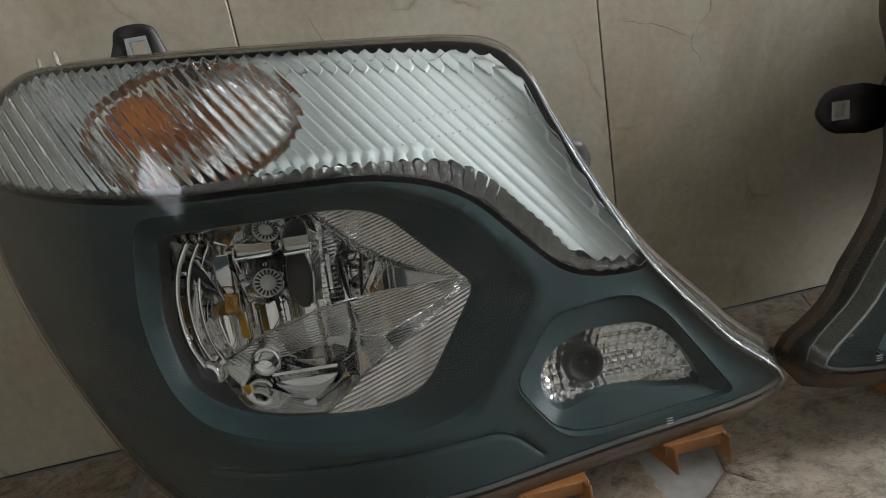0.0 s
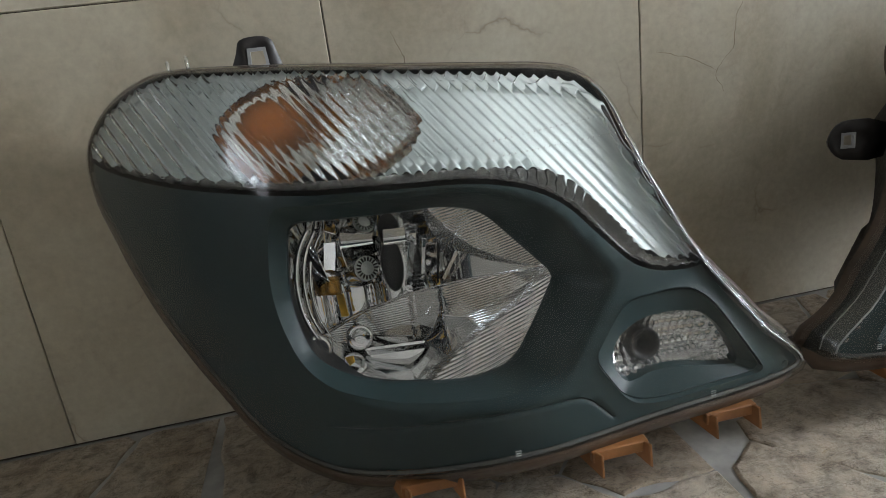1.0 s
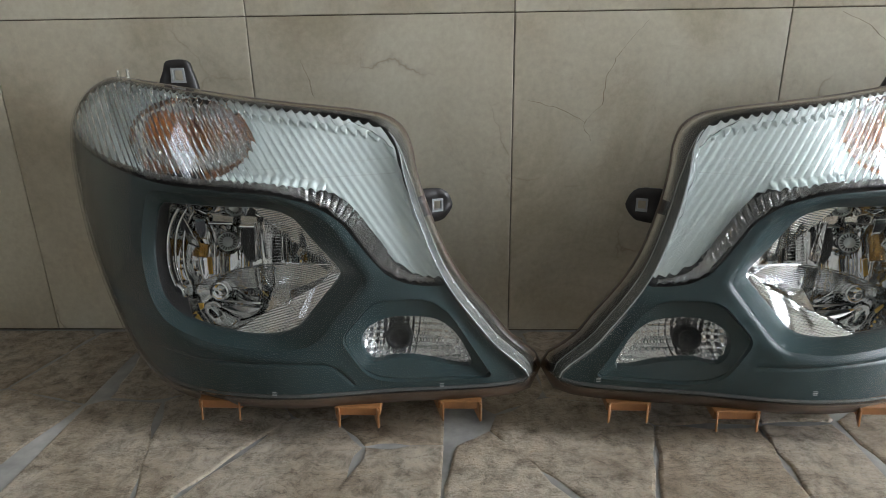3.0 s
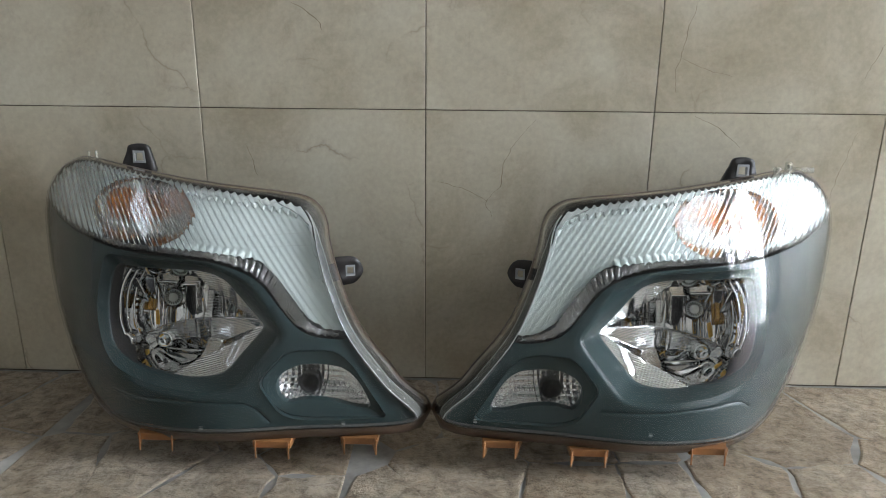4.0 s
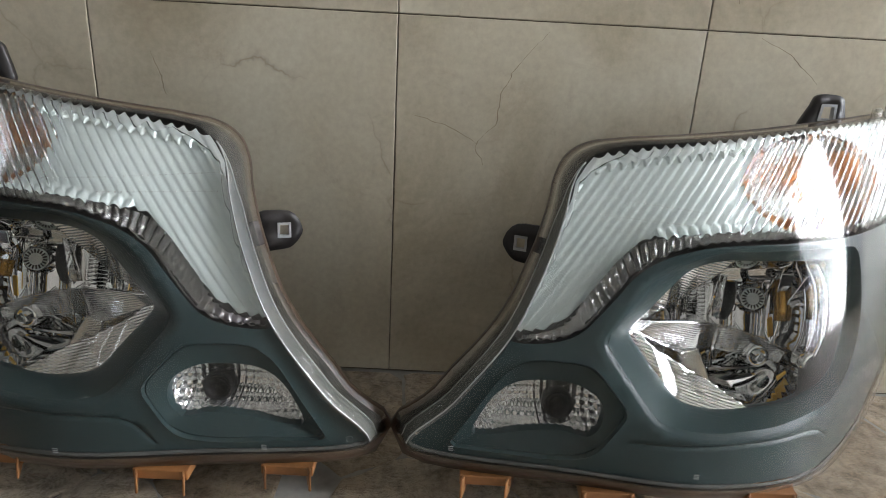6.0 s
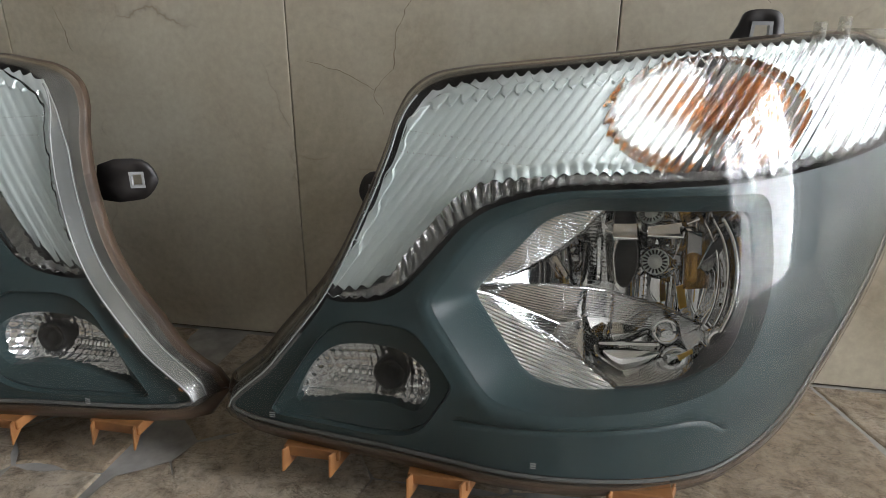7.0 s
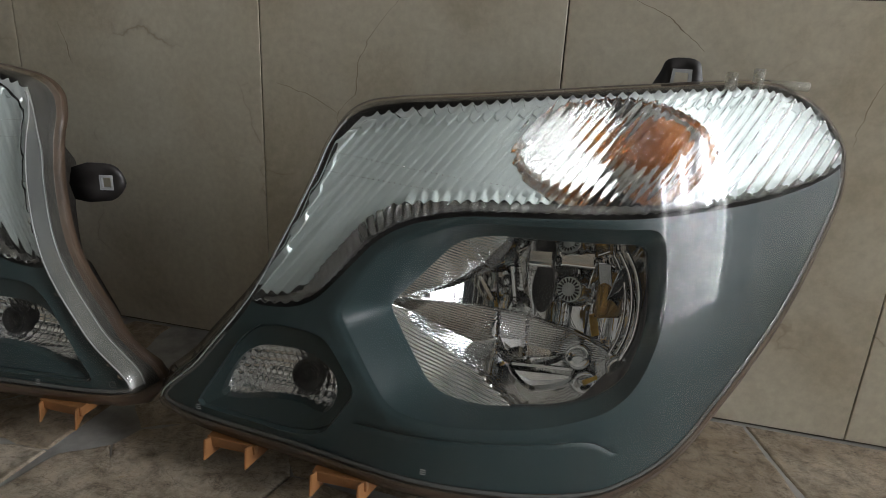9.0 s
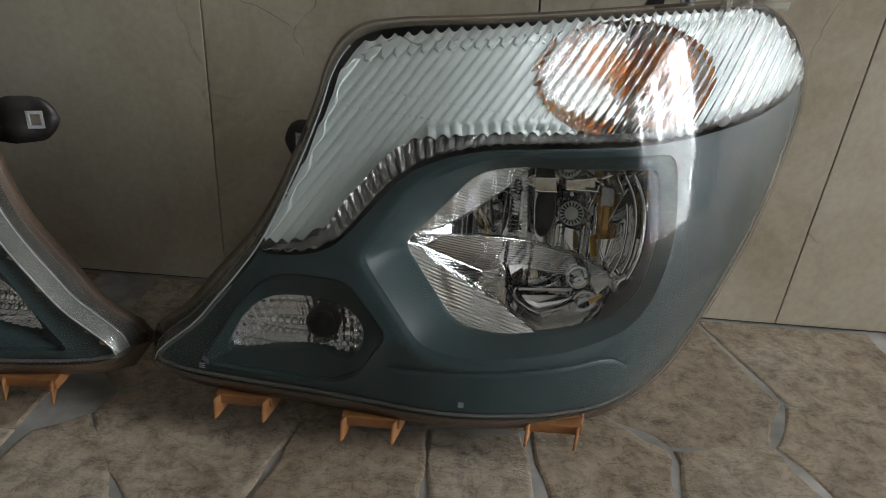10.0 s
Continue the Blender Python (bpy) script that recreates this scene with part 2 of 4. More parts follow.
def filleted(corners, steps=5, grain=0.007):
    """A closed outline with straight sides and rounded corners, from (u, z, radius)."""
    n, out = len(corners), []
    for i in range(n):
        p, a, b = (np.array(corners[(i + k) % n][:2]) for k in (0, -1, 1))
        r = corners[i][2]
        s, e = p + (a - p) * r / np.hypot(*(a - p)), p + (b - p) * r / np.hypot(*(b - p))
        arc = [s * (1 - t) ** 2 + 2 * p * t * (1 - t) + e * t * t for t in (k / steps for k in range(steps + 1))]
        if out:
            last = out[-1]
            m = int(np.hypot(*(arc[0] - last)) / grain)
            out += [last + (arc[0] - last) * k / (m + 1) for k in range(1, m + 1)]
        out += arc
    m = int(np.hypot(*(out[0] - out[-1])) / grain)
    out += [out[-1] + (out[0] - out[-1]) * k / (m + 1) for k in range(1, m + 1)]
    return [tuple(float(c) for c in p) for p in out]


def inside(points, p):
    x, y, hit = p[0], p[1], False
    for (a, b), (c, d) in zip(points, points[1:] + points[:1]):
        if (b > y) != (d > y) and x < (c - a) * (y - b) / (d - b) + a:
            hit = not hit
    return hit


def gap_to(points, p, closed=True):
    """Distance from p to a line of points."""
    q = np.asarray(points, float)
    a, b = (q, np.roll(q, -1, 0)) if closed else (q[:-1], q[1:])
    d = b - a
    t = np.clip(((np.asarray(p) - a) * d).sum(1) / np.maximum((d * d).sum(1), 1e-12), 0, 1)
    return float(np.sqrt((((a + d * t[:, None]) - p) ** 2).sum(1).min()))


def spread(points, by):
    """The outline grown outwards by a distance (counter-clockwise points)."""
    q = np.asarray(points, float)
    d = np.roll(q, -1, 0) - np.roll(q, 1, 0)
    d /= np.linalg.norm(d, axis=1)[:, None]
    return [tuple(v) for v in q + np.stack([d[:, 1], -d[:, 0]], 1) * by]


def smoothstep(x):
    x = min(1.0, max(0.0, x))
    return x * x * (3 - 2 * x)


# ---- the room ----
TILE, JOINT_Z = 0.30, 0.388
structure("wall_north", [((-3.0, 0.004, -0.1), (3.2, 0.2, 2.7))], GROUT)
structure("floor", [((-3.0, -4.0, -0.12), (3.2, 0.004, -0.0025))], MORTAR)
# unseen, added to shape the bounce: dull ceiling, south wall white to brighten reflections
structure("ceiling_unseen", [((-3.2, -4.2, 2.7), (3.4, 0.2, 2.8))], CEILING)
structure("wall_west", [((-3.2, -4.0, -0.1), (-3.0, -1.3, 2.7)), ((-3.2, -0.6, -0.1), (-3.0, 0.2, 2.7)), ((-3.2, -1.3, -0.1), (-3.0, -0.6, 1.55)), ((-3.2, -1.3, 2.1), (-3.0, -0.6, 2.7))], PLASTER)
structure("wall_south_unseen", [((-3.2, -4.2, -0.1), (3.4, -4.0, 2.7))], WHITE)
structure("wall_east", [((3.2, -4.0, -0.1), (3.4, -1.4, 2.7)), ((3.2, -0.3, -0.1), (3.4, 0.2, 2.7)), ((3.2, -1.4, -0.1), (3.4, -0.3, 0.0)), ((3.2, -1.4, 2.2), (3.4, -0.3, 2.7))], PLASTER)


def window():
    root = new("window_1")
    tagged(root, "tall glazed window with dark iron bars down to the floor", "window", kind="structure")
    for name, lo, hi in (("window_frame", (3.16, -1.4, 0.0), (3.24, -1.36, 2.2)), ("window_frame", (3.16, -0.34, 0.0), (3.24, -0.3, 2.2)),
                         ("window_frame", (3.16, -1.36, 2.16), (3.24, -0.34, 2.2)), ("window_sill", (3.13, -1.4, 0.0), (3.24, -0.3, 0.02))):
        bm = bmesh.new()
        box_into(bm, lo, hi)
        bmesh.ops.bevel(bm, geom=bm.edges[:], offset=0.004, segments=1, affect="EDGES")
        part(name, bm, WHITE, root, smooth=False)
    rng = random.Random(2)
    for i in range(12):
        y = -1.36 + 1.02 * (i + rng.uniform(0.4, 0.6)) / 12
        w, top = rng.uniform(0.020, 0.037), 2.16 if i % 4 else rng.uniform(1.1, 1.5)
        bm = bmesh.new()
        box_into(bm, (3.155, y - w, 0.02), (3.185, y + w, top))
        bmesh.ops.bevel(bm, geom=bm.edges[:], offset=0.003, segments=1, affect="EDGES")
        part("bar", bm, IRON, root, smooth=False)


def shaded_window():
    root = new("window_2")
    tagged(root, "shaded window with a white painted frame", "window", kind="structure")
    for name, lo, hi in (("window_frame", (-3.04, -1.3, 1.55), (-2.97, -1.27, 2.1)), ("window_frame", (-3.04, -0.63, 1.55), (-2.97, -0.6, 2.1)),
                         ("window_frame", (-3.04, -1.27, 2.07), (-2.97, -0.63, 2.1)), ("window_sill", (-3.04, -1.33, 1.52), (-2.94, -0.57, 1.55)), ("glazing_bar", (-3.0, -0.96, 1.55), (-2.98, -0.94, 2.07))):
        bm = bmesh.new()
        box_into(bm, lo, hi)
        bmesh.ops.bevel(bm, geom=bm.edges[:], offset=0.004, segments=1, affect="EDGES")
        part(name, bm, WHITE, root, smooth=False)


window()
shaded_window()


# ---- the headlights ----
from mathutils import geometry

# outline of the clear front in width u from the middle of the pair and height z
OUTLINE = rounded([(0.018, 0.060), (0.050, 0.104), (0.090, 0.157), (0.114, 0.208), (0.127, 0.245), (0.132, 0.266), (0.1405, 0.282), (0.1555, 0.2925),
                   (0.178, 0.298), (0.205, 0.3015), (0.286, 0.310), (0.362, 0.318), (0.437, 0.3235), (0.466, 0.318), (0.491, 0.306), (0.511, 0.288),
                   (0.522, 0.268), (0.521, 0.240), (0.507, 0.208), (0.495, 0.183), (0.477, 0.152), (0.455, 0.122), (0.435, 0.097),
                   (0.418, 0.075), (0.400, 0.060), (0.376, 0.050), (0.345, 0.046), (0.260, 0.053), (0.150, 0.056)])[::-1]
OPENING = filleted([(0.1885, 0.1535, 0.006), (0.231, 0.1035, 0.012), (0.262, 0.0995, 0.012), (0.328, 0.106, 0.02), (0.364, 0.122, 0.016), (0.375, 0.165, 0.02),
                    (0.367, 0.2155, 0.009), (0.262, 0.2145, 0.014), (0.236, 0.2075, 0.012)])
FACET = filleted([(0.1625, 0.1575, 0.008), (0.2075, 0.1015, 0.013), (0.245, 0.0960, 0.014), (0.330, 0.0985, 0.03), (0.370, 0.116, 0.02), (0.388, 0.165, 0.03),
                  (0.378, 0.2285, 0.012), (0.245, 0.2275, 0.02), (0.198, 0.2075, 0.016)])
FOG = rounded([(0.067, 0.075), (0.075, 0.096), (0.085, 0.110), (0.096, 0.118), (0.108, 0.1215), (0.130, 0.1235), (0.147, 0.1215), (0.161, 0.114),
               (0.166, 0.102), (0.163, 0.090), (0.154, 0.083), (0.139, 0.0865), (0.122, 0.086), (0.104, 0.082), (0.086, 0.077)], 4)[::-1]
FRAME = filleted([(0.109, 0.1425, 0.012), (0.155, 0.1425, 0.012), (0.1845, 0.109, 0.009), (0.160, 0.0705, 0.014), (0.130, 0.0655, 0.01), (0.046, 0.0655, 0.008), (0.090, 0.1335, 0.016)][::-1])[::-1]
BAND_LOW = rounded([(0.090, 0.1555), (0.100, 0.154), (0.123, 0.157), (0.140, 0.164), (0.152, 0.175), (0.166, 0.191), (0.182, 0.209),
                    (0.200, 0.221), (0.222, 0.229), (0.25, 0.234), (0.30, 0.236), (0.36, 0.237), (0.41, 0.241), (0.46, 0.247), (0.50, 0.256), (0.519, 0.264)], 4, False)
BAND_TOP = [(0.088, 0.156), (0.116, 0.207), (0.132, 0.249), (0.1385, 0.270), (0.1465, 0.2825), (0.158, 0.2885), (0.178, 0.2925), (0.205, 0.2975), (0.286, 0.3087), (0.362, 0.3167), (0.437, 0.3222), (0.466, 0.3165), (0.491, 0.3045), (0.511, 0.2865), (0.522, 0.267)]


def front(u, z):
    """Depth y of the clear front: flat and leaning back, wrapping round on the outer side."""
    s = max(0.0, u - 0.2)
    return -0.2282 - 0.1259 * u - 0.0734 * z + 1.2791 * z * z + (2.4871 - 2.2685 * z) * s * s


def at(u, z, d, side):
    return Vector((side * u * (1.012 if side < 0 else 0.988), min(front(u, z) + d, -0.009), z))


def within(u, v, d, side, tilt=0.35):
    """A place inside a lamp: the reflectors sink downwards as they go back from the rim of their opening."""
    rim = edge_depth(u) if u > 0.185 else 0.022
    return at(u, v - tilt * (d - rim), d, side)


def edge_depth(u):
    """How far the rim of the main opening lies behind the clear front."""
    return 0.018 + 0.03 * min(1.0, max(0.0, (0.37 - u) / 0.18))


def round_about(points, centre, n):
    """The outline sampled at n even angles about a centre, for lofting one outline to another."""
    q = np.asarray(points, float)
    q = np.concatenate([np.linspace(a, b, 30, endpoint=False) for a, b in zip(q, np.roll(q, -1, 0))])
    ang = np.arctan2(q[:, 1] - centre[1], q[:, 0] - centre[0])
    return [tuple(q[np.argmin(np.abs((ang - 2 * math.pi * k / n + math.pi) % (2 * math.pi) - math.pi))]) for k in range(n)]


def gaps(points, us, zs):
    """Distances of many places to a closed outline."""
    a = np.asarray(points, float)
    d = np.roll(a, -1, 0) - a
    best = np.full(len(us), 9.0)
    for (au, az), (du, dz) in zip(a, d):
        t = np.clip(((us - au) * du + (zs - az) * dz) / max(du * du + dz * dz, 1e-12), 0, 1)
        best = np.minimum(best, np.hypot(au + t * du - us, az + t * dz - zs))
    return best


def span(points, z):
    """The narrowest and widest u of an outline at height z."""
    hits = [a + (c - a) * (z - b) / (d - b) for (a, b), (c, d) in zip(points, points[1:] + points[:1]) if (b > z) != (d > z)]
    return min(hits), max(hits)


def bowl_grid(side, outline, rows, cols, depth):
    """A fine grid over an outline whose rows run level; depth takes arrays of u, z and the distance to the rim."""
    zs = [p[1] for p in outline]
    lo, hi = min(zs) + 2e-4, max(zs) - 2e-4
    us, ws = [], []
    for j in range(rows + 1):
        z = lo + (hi - lo) * j / rows
        a, b = span(outline, z)
        us += [a + (b - a) * i / cols for i in range(cols + 1)]
        ws += [z] * (cols + 1)
    us, ws = np.array(us), np.array(ws)
    ds = depth(us, ws, gaps(outline, us, ws))
    bm = bmesh.new()
    vs = [bm.verts.new(within(u, z, d, side)) for u, z, d in zip(us, ws, ds)]
    for j in range(rows):
        for i in range(cols):
            k = j * (cols + 1) + i
            q = (vs[k], vs[k + 1], vs[k + cols + 2], vs[k + cols + 1])
            bm.faces.new(q if side > 0 else q[::-1])
    return bm


def sheet(side, outline, holes, depth, step, thick=0.0, extra=()):
    """A sheet over the outline in u and z, less the holes, at depth(u, z) behind the clear front."""
    loops = [list(outline)] + [list(h) for h in holes] + [list(e) for e in extra]
    pts, edges = [], []
    for k, loop in enumerate(loops):
        o = len(pts)
        pts += loop
        n = len(loop)
        edges += [(o + i, o + (i + 1) % n) for i in range(n if k <= len(holes) else n - 1)]
    rim = np.array(pts)
    us, zs = [p[0] for p in outline], [p[1] for p in outline]
    row = 0
    z = min(zs)
    while z < max(zs):
        u = min(us) + (row % 2) * step / 2
        while u < max(us):
            if inside(outline, (u, z)) and not any(inside(h, (u, z)) for h in holes) and ((rim - (u, z)) ** 2).sum(1).min() > (0.45 * step) ** 2:
                pts.append((u, z))
            u += step
        z += step * 0.866
        row += 1
    vs, _, fs, *_ = geometry.delaunay_2d_cdt([Vector(p) for p in pts], edges, [], 0, 1e-6)
    fs = [f for f in fs if inside(outline, sum((vs[i] for i in f), Vector((0, 0))) / 3) and not any(inside(h, sum((vs[i] for i in f), Vector((0, 0))) / 3) for h in holes)]
    bm = bmesh.new()
    top = [bm.verts.new(at(v.x, v.y, depth(v.x, v.y), side)) for v in vs]
    for f in fs:
        bm.faces.new([top[i] for i in (f if side > 0 else f[::-1])])
    if thick:
        low = [bm.verts.new(at(v.x, v.y, depth(v.x, v.y) + thick, side)) for v in vs]
        count = {}
        for f in fs:
            bm.faces.new([low[i] for i in (f[::-1] if side > 0 else f)])
            for a, b in zip(f, f[1:] + f[:1]):
                count[(a, b)] = 1
        for a, b in count:
            if (b, a) not in count:
                q = [top[a], low[a], low[b], top[b]]
                bm.faces.new(q if side > 0 else q[::-1])
    loose = [v for v in bm.verts if not v.link_faces]
    bmesh.ops.delete(bm, geom=loose, context="VERTS")
    return bm


def loft(loops, cap_first=False, cap_last=False, closed=True):
    bm = bmesh.new()
    rows = [[bm.verts.new(p) for p in loop] for loop in loops]
    for a, b in zip(rows[:-1], rows[1:]):
        n = len(a)
        for i in range(n if closed else n - 1):
            bm.faces.new((a[i], a[(i + 1) % n], b[(i + 1) % n], b[i]))
    if cap_first:
        bm.faces.new(rows[0][::-1])
    if cap_last:
        bm.faces.new(rows[-1])
    bmesh.ops.recalc_face_normals(bm, faces=bm.faces[:])
    return bm


def wall_depth(outline):
    q = np.asarray(outline, float)
    d = np.roll(q, -1, 0) - np.roll(q, 1, 0)
    d /= np.linalg.norm(d, axis=1)[:, None]
    return [max(0, -a) for a, b in zip(d[:, 1], -d[:, 0])]


def tube(points, radius, sides=8, closed=False):
    """A round rod along 3D points."""
    q = [Vector(p) for p in points]
    n, loops = len(q), []
    for i, p in enumerate(q):
        way = (q[(i + 1) % n] - q[i - 1]) if closed else (q[min(i + 1, n - 1)] - q[max(i - 1, 0)])
        x = way.cross(Vector((0.3, 0.9, 0.31))).normalized()
        y = way.cross(x).normalized()
        loops.append([p + radius * (math.cos(a) * x + math.sin(a) * y) for a in (2 * math.pi * k / sides for k in range(sides))])
    if closed:
        loops.append(loops[0])
        bm = loft(loops)
        bmesh.ops.remove_doubles(bm, verts=bm.verts[:], dist=1e-6)
        return bm
    return loft(loops, True, True)


def lathe(profile, matrix, sides=24):
    """A turned piece from (radius, height) pairs along its own z."""
    loops = [[matrix @ Vector((max(r, 1e-5) * math.cos(a), max(r, 1e-5) * math.sin(a), h)) for a in (2 * math.pi * k / sides for k in range(sides))] for r, h in profile]
    return loft(loops, True, True)


def facing(u, z, d, side):
    """A frame at a place in the lamp whose z axis points out at the viewer."""
    p = within(u, z, d, side)
    return Matrix.Translation(p) @ Vector((0, -1, 0.18)).to_track_quat("Z", "Y").to_matrix().to_4x4()


def plate(points, hole, place, thick):
    """An upright plate with a square hole, points in its own x and z, bevelled."""
    bm = bmesh.new()
    outer = [bm.verts.new((x, 0, z)) for x, z in points]
    inner = [bm.verts.new((x, 0, z)) for x, z in hole]
    n = len(points)
    m = len(hole)
    vs, _, fs, *_ = geometry.delaunay_2d_cdt([Vector(p) for p in (*points, *hole)], [(i, (i + 1) % n) for i in range(n)] + [(n + i, n + (i + 1) % m) for i in range(m)], [], 0, 1e-6)
    both = outer + inner
    faces = []
    for f in fs:
        c = sum((vs[i] for i in f), Vector((0, 0))) / 3
        if inside(list(points), c) and not inside(list(hole), c):
            faces.append(bm.faces.new([both[i] for i in f]))
    ext = bmesh.ops.extrude_face_region(bm, geom=faces)
    bmesh.ops.translate(bm, verts=[v for v in ext["geom"] if isinstance(v, bmesh.types.BMVert)], vec=(0, thick, 0))
    bmesh.ops.recalc_face_normals(bm, faces=bm.faces[:])
    bmesh.ops.transform(bm, matrix=place, verts=bm.verts[:])
    return bm


def headlight(side, roll):
    root = new("headlight")
    root.matrix_world = pose(0.0175, 0, 0, 0, roll, 0)
    inner = wall_depth(OUTLINE)
    wall = [0.007 + 0.020 * w for w in inner]
    q = np.array(OUTLINE)
    low = [max(0.0, (a[0] - b[0]) / np.hypot(*(a - b))) for a, b in zip(np.roll(q, -1, 0), np.roll(q, 1, 0))]
    chin = [0.005 * w * smoothstep((0.19 - z) / 0.09) for (u, z), w in zip(OUTLINE, inner)]

    def ring(by, extra, sag=0.0):
        base, far = np.array(spread(OUTLINE, by)), np.array(spread(OUTLINE, by + 0.01))
        return [at(*(p + (q - p) * 100 * (0.006 * k + c + sag * s)), w + extra, side) for p, q, k, c, s, w in zip(base, far, inner, chin, low, wall)]

    # clear front with its rounded edge and side wall
    bm = sheet(side, OUTLINE, [], lambda u, z: 0.0, 0.005)
    edge = [at(u, z, 0, side) for u, z in OUTLINE]
    soft = [at(u, z, 0.0022, side) for u, z in spread(OUTLINE, 0.0015)]
    rim = loft([edge, soft, ring(0.003, 0.0)])
    for v in rim.verts:
        v.tag = True
    me = bpy.data.meshes.new("rim")
    rim.to_mesh(me)
    rim.free()
    bm.from_mesh(me)
    bpy.data.meshes.remove(me)
    bmesh.ops.remove_doubles(bm, verts=bm.verts[:], dist=1e-5)
    bmesh.ops.recalc_face_normals(bm, faces=bm.faces[:])
    lens = part("lens", bm, LENS, root, "clear smooth plastic outer lens, slightly dusty")
    lens.visible_shadow = False
    thick = lens.modifiers.new("thickness", "SOLIDIFY")
    thick.thickness, thick.offset = 0.0022, -1

    # milky inside of the side wall
    inset = np.array(spread(OUTLINE, -0.0006))
    bm = loft([[at(u, z, 0.0032, side) for u, z in inset], ring(0.0008, -0.001)])
    part("lens_wall", bm, MILKY, root, "milky translucent side wall of the lens").visible_shadow = False

    # sealing flange and the housing behind it
    skirt = [p.lerp(q, 0.91) for p, q in zip([at(u, z, 0.0034, side) for u, z in inset], ring(0.0006, -0.001))]
    bm = loft([skirt, ring(0.0014, -0.001), ring(0.0026, 0.0, 0.003), ring(0.0028, 0.003, 0.010), ring(0.003, 0.006, 0.011), ring(0.001, 0.008, 0.006)])
    part("flange", bm, SEAL, root, "brown sealed flange between lens and housing")

    def shell(k, drop, extra):
        out = []
        for (u, z), w in zip(OUTLINE, wall):
            a, b = 0.30 + (u - 0.30) * (k if u > 0.3 else k - 0.08), 0.19 + (z - 0.19) * k
            p = at(a, b, w + extra, side)
            p.z = max(0.004, p.z - drop)
            out.append(p)
        return out

    bm = loft([ring(0.001, 0.008, 0.006), shell(0.965, 0.0, 0.022), shell(0.86, 0.03, 0.05), shell(0.68, 0.045, 0.11), shell(0.45, 0.04, 0.15)], cap_last=True)
    part("housing", bm, HOUSING, root, "black plastic rear housing with dust")

    # dark bezel with its two openings
    lower = [p for p in OUTLINE if not (p[1] > lerp_table(BAND_LOW, p[0]) - 0.002 and p[0] > 0.086)]
    start = min(range(len(lower)), key=lambda i: (lower[i][0] - 0.086) ** 2 + (lower[i][1] - 0.151) ** 2)
    lower = lower[start:] + lower[:start]
    loop = lower + list(BAND_LOW)[::-1]
    face = spread(loop, -0.0035)[:len(lower)] + spread(loop, -0.002)[len(lower):]
    crease = SWOOSH if side < 0 else SWEEP

    sink = lambda u: 1 - smoothstep((u - 0.32) / 0.04)

    def bezel_depth(u, z):
        d = 0.007 + 0.004 * sink(u) * smoothstep(1 - gap_to(FACET, (u, z)) / 0.005)
        d -= 0.0013 * smoothstep(1 - gap_to(FRAME, (u, z)) / 0.0042)
        d += 0.0016 * max(0.0, 1 - gap_to(crease, (u, z), False) / 0.0016)
        return d

    lines = [[(u, z + k) for u, z in crease] for k in (-0.004, -0.0017, 0.0, 0.0017)]
    bm = sheet(side, face, [FACET, FRAME], bezel_depth, 0.006, extra=[spread(FACET, 0.0025), spread(FACET, 0.0051), spread(FRAME, 0.0021), spread(FRAME, 0.0043), *lines])
    bezel = part("bezel", bm, BEZEL, root, "slate grey satin plastic bezel", crisp=48)
    mid = (0.285, 0.163)
    f, o = round_about(FACET, mid, 120), round_about(OPENING, mid, 120)
    mix = lambda k: [(a + (c - a) * k, b + (d - b) * k) for (a, b), (c, d) in zip(f, o)]
    bm = loft([[at(u, z, 0.0069 + 0.004 * sink(u), side) for u, z in f], [at(u, z, 0.008 + 0.005 * sink(u), side) for u, z in mix(0.08)],
               [at(u, z, 0.010 + 0.85 * (edge_depth(u) - 0.010), side) for u, z in mix(0.9)], [at(u, z, edge_depth(u) + 0.001, side) for u, z in o], [at(u, z, edge_depth(u) + 0.008, side) for u, z in spread(o, 0.002)]])
    part("opening_surround", bm, BEZEL, bezel, "chamfered slate grey surround", crisp=34)
    back = lambda u: 0.004 + 0.030 * smoothstep((u - 0.33) / 0.03)
    bm = loft([[at(u, z, edge_depth(u), side) for u, z in spread(o, 0.0004)], [at(u, z, edge_depth(u) + back(u), side) for u, z in spread(o, 0.0004)]])
    part("opening_wall", bm, DARK, bezel, "black inner wall of the opening")
    f, o = round_about(FRAME, (0.118, 0.100), 90), round_about(FOG, (0.118, 0.100), 90)
    mix = lambda k: [(a + (c - a) * k, b + (d - b) * k) for (a, b), (c, d) in zip(f, o)]
    bm = loft([[at(u, z, 0.0056, side) for u, z in f], [at(u, z, 0.0095, side) for u, z in mix(0.05)], [at(u, z, 0.0088, side) for u, z in mix(0.12)],
               [at(u, z, 0.0135, side) for u, z in mix(0.94)], [at(u, z, 0.019, side) for u, z in o], [at(u, z, 0.03, side) for u, z in spread(o, 0.001)]])
    part("day_lamp_surround", bm, BEZEL, bezel, "recessed slate grey pocket round the small lamp", crisp=16)

    # main reflector: ribbed fans along the rim, the smooth blade above the ridge and the deep bowl under it
    def main_depth(u, z, e):
        ridge = np.interp(u, [0.19, 0.2, 0.245, 0.285, 0.325, 0.35, 0.38], [0.160, 0.162, 0.166, 0.164, 0.154, 0.142, 0.124])
        rim = 0.018 + 0.03 * np.clip((0.37 - u) / 0.18, 0, 1) + 0.022 * np.clip((u - 0.345) / 0.02, 0, 1)
        ribs = 0.00042 * np.abs(np.sin(np.pi * (z + 0.10 * u) / 0.0018))
        steps = 0.0008 * np.abs(np.sin(np.pi * (z + 0.26 * u) / 0.0024))
        waves = 0.0016 * np.sin(u * 260 + z * 90)
